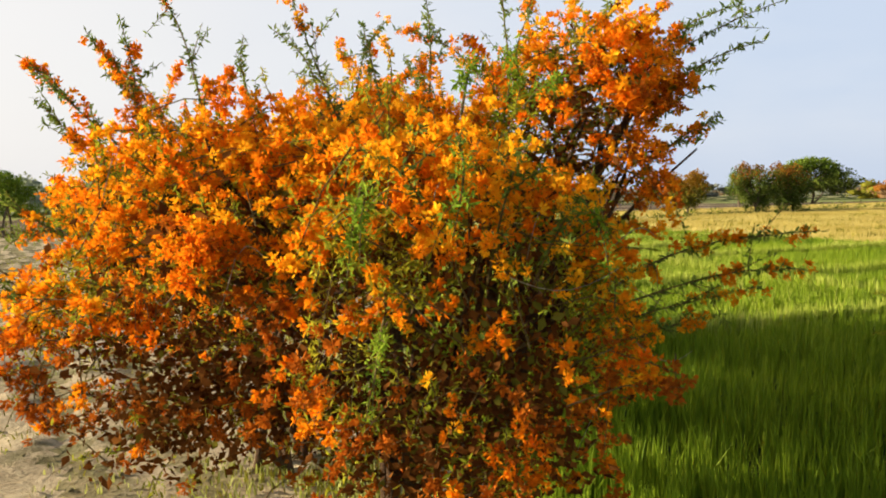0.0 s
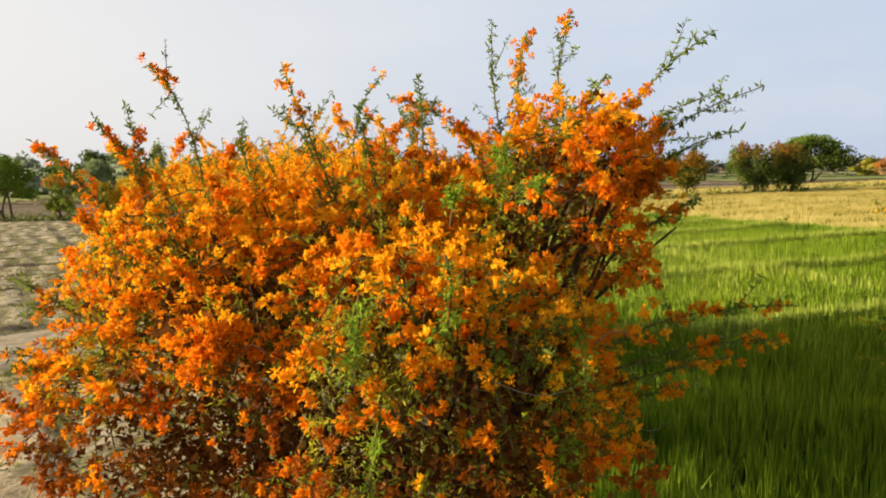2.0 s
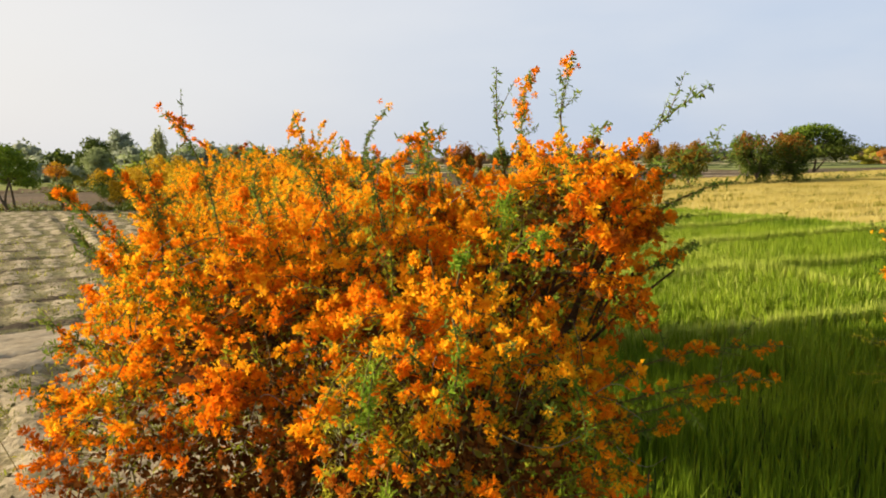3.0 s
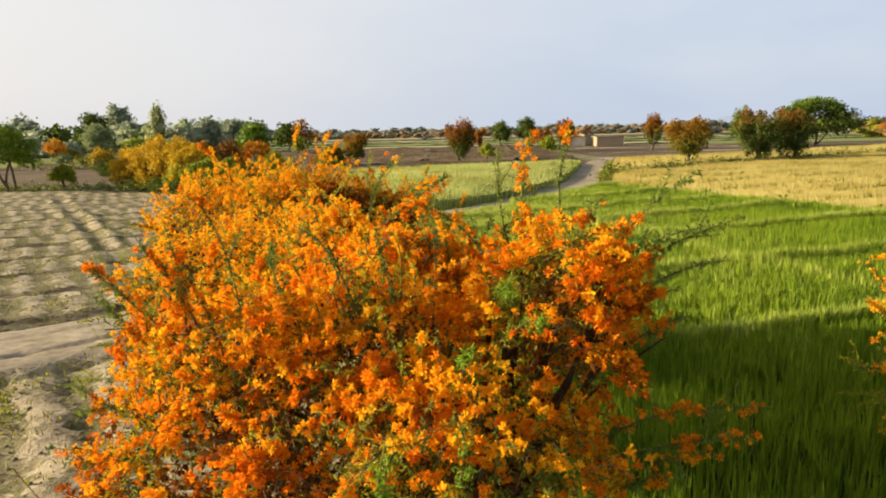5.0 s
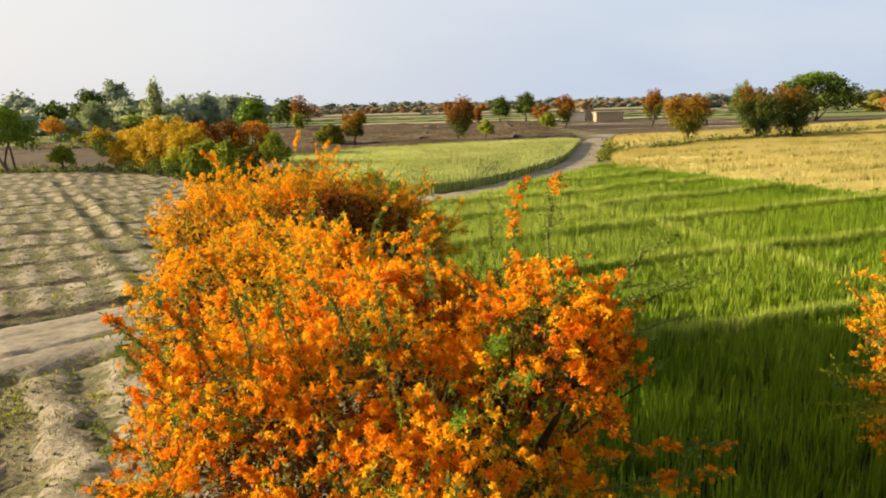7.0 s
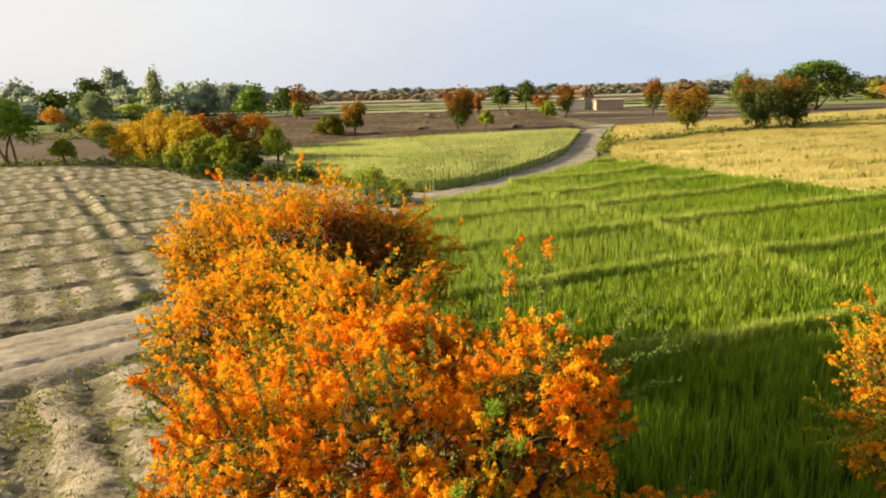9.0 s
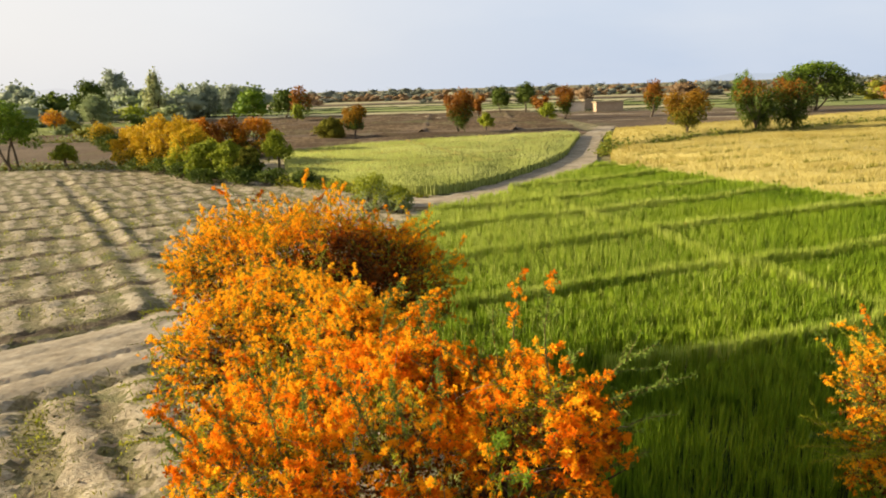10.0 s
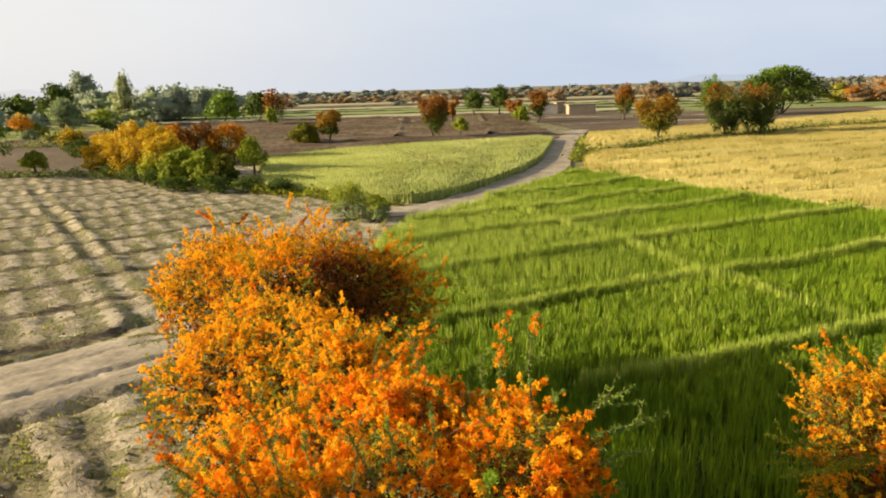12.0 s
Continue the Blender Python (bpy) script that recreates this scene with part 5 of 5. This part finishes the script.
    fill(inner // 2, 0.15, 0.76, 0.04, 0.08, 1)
    # brown leaves added as the dark of the gaps between flowers
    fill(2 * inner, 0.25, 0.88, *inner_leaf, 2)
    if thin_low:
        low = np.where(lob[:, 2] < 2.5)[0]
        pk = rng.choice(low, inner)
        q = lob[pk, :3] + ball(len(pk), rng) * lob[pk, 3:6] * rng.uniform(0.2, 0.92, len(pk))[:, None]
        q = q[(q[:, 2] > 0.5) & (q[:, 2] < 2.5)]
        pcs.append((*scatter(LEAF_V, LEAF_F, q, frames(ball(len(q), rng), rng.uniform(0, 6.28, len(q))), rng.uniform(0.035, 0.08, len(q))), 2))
    # more brown leaves, packed in to paint the hollow's shade
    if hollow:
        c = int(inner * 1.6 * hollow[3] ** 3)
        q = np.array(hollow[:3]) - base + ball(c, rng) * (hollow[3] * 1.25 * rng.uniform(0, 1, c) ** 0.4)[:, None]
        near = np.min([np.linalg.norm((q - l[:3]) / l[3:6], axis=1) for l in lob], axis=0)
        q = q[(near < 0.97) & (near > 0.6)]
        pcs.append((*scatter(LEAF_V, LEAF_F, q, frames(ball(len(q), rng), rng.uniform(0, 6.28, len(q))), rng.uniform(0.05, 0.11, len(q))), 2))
    v, f, idx = join(pcs)
    part("foliage", soup("foliage", v, f, [M_LEAF, M_OLIVE, M_SHADE_BROWN], idx), ob, "small narrow green leaves, and brown ones added to darken the inside", "stuff")

    shared = {}
    for i in np.where(single)[0]:
        key = (int(which[i]), int(kind[i]))
        if key not in shared:
            shared[key] = soup("bloom", *kinds[key[0]], [PETALS[key[1]]])
        fc = part("bloom", shared[key], ob)
        mt = np.eye(4)
        mt[:3, :3], mt[:3, 3] = turns[i] * size[i], places[i]
        fc.matrix_local = Matrix(mt.tolist())
    return ob


FRONT_LOBES = [(-0.4, 4.9, 2.55, 1.75, 1.7, 1.25), (0.66, 4.2, 3.5, 0.6, 0.62, 0.68), (0.82, 4.05, 3.88, 0.42, 0.45, 0.48), (0.6, 4.6, 3.75, 0.42, 0.45, 0.5), (-0.45, 5.4, 3.45, 0.7, 0.8, 0.65), (0.1, 3.5, 2.75, 0.95, 0.85, 0.85), (-1.45, 4.2, 3.0, 0.95, 0.85, 0.85), (-0.5, 4.3, 3.2, 0.9, 0.8, 0.75),
               (-0.05, 3.6, 1.95, 0.95, 0.8, 0.72), (-1.65, 4.1, 2.45, 1.0, 0.9, 0.62), (0.5, 4.2, 2.3, 0.68, 0.9, 0.85), (-1.0, 5.9, 3.1, 1.1, 0.9, 0.85), (0.05, 5.6, 1.55, 0.8, 1.0, 0.9), (-0.6, 4.2, 2.1, 0.75, 0.7, 0.5), (-0.85, 3.75, 2.85, 0.75, 0.7, 0.8), (0.15, 3.35, 2.2, 0.75, 0.55, 0.55), (-1.1, 3.95, 2.2, 0.75, 0.7, 0.4), (-1.6, 4.05, 2.0, 0.7, 0.6, 0.42), (0.1, 5.5, 3.45, 0.55, 0.6, 0.42)]
# foot, tip and flowering share of each long shoot
FRONT_SPRAYS = [((0.95, 4.1, 3.75), (1.86, 4.0, 4.30), 0.5), ((0.95, 4.1, 3.85), (1.54, 3.9, 4.59), 0.6), ((0.95, 4.1, 3.8), (1.58, 3.9, 4.26), 0.55), ((0.82, 4.4, 4.05), (0.90, 4.8, 4.88), -0.22), ((0.50, 4.85, 3.8), (0.35, 4.26, 4.76), 0.0),
                ((0.54, 4.5, 3.95), (0.64, 5.1, 4.82), -0.62), ((0.35, 4.6, 3.85), (-0.32, 4.74, 4.36), 1.0), ((-0.7, 5.5, 3.9), (-0.46, 5.6, 4.64), -0.15), ((-0.65, 5.8, 4.0), (0.0, 6.0, 4.46), 0.9), ((-0.1, 4.1, 3.6), (-0.09, 4.1, 4.4), 0.4), ((-0.5, 4.1, 3.5), (-0.86, 4.0, 4.5), -0.3),
                ((-1.3, 4.0, 3.5), (-1.62, 4.0, 4.5), -0.28), ((-1.5, 4.0, 3.4), (-1.97, 4.0, 4.22), 1.0), ((-1.6, 4.0, 3.4), (-2.33, 4.0, 4.08), 1.0), ((-1.6, 4.0, 3.2), (-2.25, 4.0, 3.85), 0.7),
                ((-0.3, 4.1, 3.5), (-0.45, 4.1, 4.25), 0.2), ((1.0, 4.0, 3.6), (1.68, 3.85, 4.05), 0.45), ((0.9, 4.0, 3.7), (1.30, 3.75, 4.12), 0.9), ((0.8, 4.3, 4.0), (1.04, 4.25, 4.42), -0.6), ((1.0, 4.1, 3.5), (1.46, 4.0, 3.85), 0.7), ((1.0, 4.1, 3.3), (1.52, 4.0, 3.66), 0.7),
                ((0.9, 4.1, 2.7), (2.06, 4.0, 3.05), -0.6), ((0.9, 4.1, 2.6), (1.98, 4.0, 2.84), -0.5), ((-1.7, 4.0, 3.6), (-1.78, 4.0, 4.30), 0.8), ((-1.0, 4.1, 3.6), (-1.12, 4.1, 4.2), 0.15), ((-0.7, 4.2, 3.6), (-0.98, 4.2, 4.25), 0.1),
                ((-0.28, 2.85, 3.36), (-0.33, 2.68, 2.98), 0.0, "fern"), ((-0.22, 2.85, 3.34), (-0.28, 2.66, 3.05), 0.0, "fern"), ((-0.22, 2.9, 2.80), (-0.26, 2.72, 2.42), 0.0, "fern"), ((0.08, 2.85, 3.52), (0.06, 2.70, 3.12), 0.0, "fern"), ((0.55, 3.0, 3.3), (0.66, 2.8, 2.95), 0.0, "fern"), ((0.42, 4.0, 3.75), (0.30, 3.5, 3.95), 0.0, "fern"), ((0.40, 3.6, 3.7), (0.55, 3.4, 3.78), 0.0, "fern"), ((0.1, 3.1, 3.62), (0.16, 2.88, 3.8), 0.0, "fern"), ((0.3, 4.0, 3.5), (0.36, 3.75, 3.95), 0.0, "fern"), ((-0.12, 3.1, 2.7), (-0.18, 2.86, 2.84), -0.3, "amber"), ((0.1, 3.2, 2.5), (0.18, 2.96, 2.68), -0.7),
                ((-1.7, 4.0, 2.8), (-2.55, 3.9, 2.75), 1.0), ((-1.7, 4.0, 3.0), (-2.45, 3.95, 3.05), 1.0), ((-1.7, 4.0, 2.5), (-2.5, 3.9, 2.45), 0.9), ((-1.5, 4.1, 3.4), (-1.9, 4.05, 4.0), 1.0),
                ((0.9, 4.1, 2.5), (1.75, 4.0, 2.75), -0.5), ((0.9, 4.0, 2.4), (1.5, 3.95, 2.6), -0.5), ((0.8, 4.0, 2.2), (1.25, 3.9, 2.2), -0.6), ((-1.8, 3.9, 2.9), (-2.45, 3.9, 3.3), 0.9),
                ((-1.8, 3.9, 2.6), (-2.6, 3.8, 2.9), 0.9), ((1.0, 4.6, 3.6), (1.75, 4.7, 4.05), 0.3),
                ((0.2, 4.8, 3.4), (0.35, 5.6, 4.1), 0.3), ((-0.1, 5.0, 3.6), (-0.35, 5.8, 4.4), 0.5), ((-0.05, 3.2, 2.9), (-0.25, 2.66, 3.44), -0.42, "amber"), ((0.1, 3.1, 3.1), (0.10, 2.72, 3.52), -0.4, "amber"), ((0.2, 3.1, 2.9), (0.34, 2.62, 3.46), -0.5, "amber"), ((0.4, 3.1, 2.9), (0.58, 2.72, 3.34), -0.5, "amber")]
bush("large arching bush covered in orange flowers, beside the wheat", (-0.3, 4.6), FRONT_LOBES, 3700, 11, shade_patch=(-0.5, 3.3, 2.2, 1.0, 0.25), sprays=FRONT_SPRAYS, amber=-0.1, inner=4600, petals=22, leafy=0.41, flank=0.9, wild=90, bare=40, thin_low=0.45, inner_leaf=(0.034, 0.075), hollow=(-1.2, 3.5, 3.2, 0.26), boughs=(((-0.9, 4.0, 2.95), (-1.0, 3.55, 3.3), (-1.3, 3.72, 3.66)), ((-0.9, 4.1, 2.5), (-1.2, 3.5, 3.2), (-1.95, 3.95, 2.88))), singles=lambda x, y, z: (y < 3.6) & (z > 1.9))
bush("orange flowering bush growing behind the large one", (-2.1, 8.4), [(-2.0, 8.3, 2.6, 1.5, 1.7, 1.3), (-3.2, 8.2, 2.65, 1.05, 1.2, 1.15), (-2.35, 6.2, 2.45, 0.85, 0.95, 0.85), (-1.2, 6.7, 3.45, 0.6, 0.6, 0.75), (-1.5, 7.4, 2.9, 1.0, 0.9, 0.9), (-2.6, 9.4, 2.8, 1.2, 1.0, 1.1), (-0.95, 7.5, 3.0, 0.6, 0.7, 0.65)],
     2700, 12, cluster=0.086, petals=13, inner=5000, leafy=0.45, flank=1.4, amber=0.42, singles=lambda x, y, z: (y < 8.0) & (z > 2.8), lone=120,
     sprays=[((-1.2, 7.6, 3.2), (-0.1, 7.5, 3.95), 1.0), ((-1.2, 7.6, 3.1), (-0.25, 7.4, 3.75), 1.0), ((-1.1, 7.6, 3.0), (-0.2, 7.6, 3.5), 1.0), ((-1.4, 7.6, 3.3), (-0.55, 7.2, 4.0), 1.0), ((-1.2, 7.6, 3.2), (-0.4, 7.4, 3.6), 1.0), ((-2.8, 8.0, 2.6), (-4.0, 8.0, 3.2), 0.8), ((-2.8, 8.0, 2.6), (-3.9, 8.6, 2.6), 0.6), *[((-3.3, 7.4 + 0.45 * k, 2.1 + 0.3 * (k % 2)), (-4.25 - 0.25 * (k % 3), 6.9 + 0.6 * k, 2.2 + 0.5 * (k % 2)), 0.2 * (k % 2), "leafy") for k in range(5)]])
bush("wide orange flowering bush at the end of the row", (-2.9, 12.2), [(-2.9, 12.2, 2.7, 2.1, 1.9, 1.65), (-1.4, 12.0, 2.55, 1.35, 1.3, 1.35), (-4.6, 12.4, 2.7, 1.2, 1.4, 1.5), (-2.7, 11.0, 3.15, 1.4, 1.0, 1.05)],
     3300, 13, petals=12, inner=7500, leafy=0.42, amber=0.38, flank=1.1, shade_patch=(-1.4, 10.8, 3.5, 1.2, 1.6), hollow=(-1.4, 10.6, 3.45, 0.85), cluster=0.088, wild=110, reach=(0.4, 0.95), singles=lambda x, y, z: (y < 11.4) & (z > 3.0), lone=80,
     sprays=[((-1.0, 12.0, 2.8), (0.35, 12.0, 3.1), 0.9), ((-1.0, 12.0, 2.6), (0.3, 12.3, 2.7), 0.9), ((-1.2, 11.2, 3.0), (0.1, 11.0, 3.5), 1.0), ((-1.2, 11.2, 2.7), (0.1, 10.8, 3.0), 1.0), ((-1.3, 11.4, 3.3), (-0.3, 11.2, 4.1), 1.0), ((-1.0, 11.0, 2.4), (0.2, 10.7, 2.4), 1.0), ((-4.3, 12.6, 3.2), (-4.7, 13.2, 4.5), 0.9), ((-3.0, 12, 3.4), (-3.2, 12.0, 4.4), 0.7), ((-4.6, 12.4, 2.8), (-5.9, 12.6, 3.3), 0.6), ((-4.8, 12.0, 2.6), (-6.0, 11.8, 2.7), 0.4), ((-4.8, 12.0, 2.2), (-6.1, 11.6, 2.2), 0.3), ((-4.6, 11.8, 2.9), (-5.8, 11.4, 3.4), 0.9), *[((-4.4, 11.2 + 0.35 * k, 2.0 + 0.3 * (k % 3)), (-5.5 - 0.35 * (k % 2), 10.6 + 0.5 * k, 2.1 + 0.45 * (k % 3)), 0.15 * (k % 2), "leafy") for k in range(5)]])
WHEAT_RNG = np.random.default_rng(29)
WHEAT_SPRAYS = [((5.1, 7.0, 2.3), (4.25, 7.0, 3.5), 0.9), ((5.3, 6.9, 2.4), (4.2, 6.8, 3.05), 1.0), ((5.2, 6.8, 2.1), (4.05, 6.5, 2.4), 0.9), ((6.2, 6.8, 2.6), (5.9, 6.5, 3.7), 0.9), ((5.2, 7.0, 2.6), (4.75, 7.0, 3.55), 0.8), ((5.6, 7.0, 2.6), (5.45, 7.0, 3.65), 0.7)]
for k in range(20):
    a, b = WHEAT_RNG.uniform(-0.25, 1.25), WHEAT_RNG.uniform(-0.5, 0.35)
    r = WHEAT_RNG.uniform(0.85, 1.45)
    WHEAT_SPRAYS.append(((5.75, 7.0 + 0.6 * b, 2.0 + 0.4 * a), (5.75 - r * math.cos(a), 7.0 + r * b, 2.05 + r * math.sin(a)), (1.0, 0.9, 1.0, 0.4)[k % 4] if a > 0.25 else (0.0, 0.3)[k % 2], *(("leafy",) if a < 0.25 else ())))
bush("orange flowering bush standing in the wheat", (6.3, 7.1), [(6.75, 7.4, 1.9, 1.35, 1.35, 1.0), (5.5, 7.05, 2.55, 0.88, 0.85, 0.68), (7.25, 6.95, 2.15, 1.1, 1.05, 0.9), (5.6, 7.0, 1.5, 0.75, 0.8, 0.5)],
     1350, 14, petals=12, wild=90, reach=(0.3, 0.7), inner=2600, leafy=0.42, amber=0.4, flank=0.5, singles=lambda x, y, z: (x < 5.6) & (z > 1.9), lone=120, sprays=WHEAT_SPRAYS)



# ---- grass and litter under the bushes ----
weed_bank("weeds", "dry olive weeds under the flowering bush", [(-2.6, 5.0), (-1.6, 4.0), (-0.6, 3.4), (0.5, 3.1)], 1.5, 0.75, [M_OLIVE, M_LIME, M_SHADE_BROWN], 5000, 97, 0.07)


def grass_tufts():
    rng = np.random.default_rng(71)
    n = 24000
    y = rng.uniform(1.8, 17, n)
    edge = np.interp(y, [1.8, 5.5, 10, 15, 17], [0.9, 0.8, 0.5, -0.2, -0.5])
    x = edge - np.abs(rng.normal(0, 2.2, n))
    k = (wave(x, y, 73, 1.6) > -0.1) & (off_line(TRACK, x, y) > 1.8)
    x, y = x[k], y[k]
    n = len(x)
    h = rng.uniform(0.08, 0.34, n) * np.clip(1.2 + (x - edge[k]) * 0.22, 0.35, 1.2)
    v, f = blades(x, y, h + 0.02, h, rng.uniform(0.012, 0.028, n), rng, lean=0.5)
    idx = np.repeat((rng.uniform(0, 1, n) < 0.45).astype(int), 3)
    tagged(new("dry_grass", soup("dry_grass", v, f, [M_LIME, M_OLIVE], idx)), "sparse dry yellow grass on pale earth", "grass", kind="stuff")
    n = 30000
    x, y = rng.uniform(-26, -4.5, n), rng.uniform(6, 44, n)
    k = (wave(x, y, 75, 2.6) + 0.5 * wave(x, y, 76, 0.8) > 0.2) & (off_line(TRACK, x, y) > 1.7)
    x, y = x[k], y[k]
    n = len(x)
    h = rng.uniform(0.04, 0.15, n)
    v, f = blades(x, y, ground_height(x, y) + h, h, rng.uniform(0.012, 0.032, n), rng, lean=0.9)
    tagged(new("sprouting_weeds", soup("sprouting_weeds", v, f, [M_LEAF, M_OLIVE], np.repeat((rng.uniform(0, 1, n) < 0.7).astype(int), 3))), "thin green weeds sprouting on the hoed beds", "weeds", kind="stuff")


grass_tufts()


def clods():
    """Loose lumps of earth on the beds and beside the track."""
    rng = np.random.default_rng(83)
    n = 6500
    x, y = rng.uniform(-24, -3.5, n), 7 + 30 * rng.uniform(0, 1, n) ** 1.5
    k = (off_line(TRACK, x, y) > 1.6) & (wave(x, y, 85, 1.3) > -0.35)
    x, y = x[k], y[k]
    n = len(x)
    ov = np.array([(1, 0, 0), (-1, 0, 0), (0, 1, 0), (0, -1, 0), (0, 0, 0.7), (0, 0, -0.7)], float)
    of = np.array([(0, 2, 4), (2, 1, 4), (1, 3, 4), (3, 0, 4), (2, 0, 5), (1, 2, 5), (3, 1, 5), (0, 3, 5)])
    size = 0.012 + 0.05 * rng.uniform(0, 1, n) ** 3
    v, f = scatter(ov, of, np.c_[x, y, ground_height(x, y)], frames(ball(n, rng) + (0, 0, 2.0), rng.uniform(0, 6.28, n)), size)
    tagged(new("soil_clods", soup("soil_clods", v, f, [M_SOIL])), "loose dry lumps of pale earth", "soil", kind="stuff")


clods()
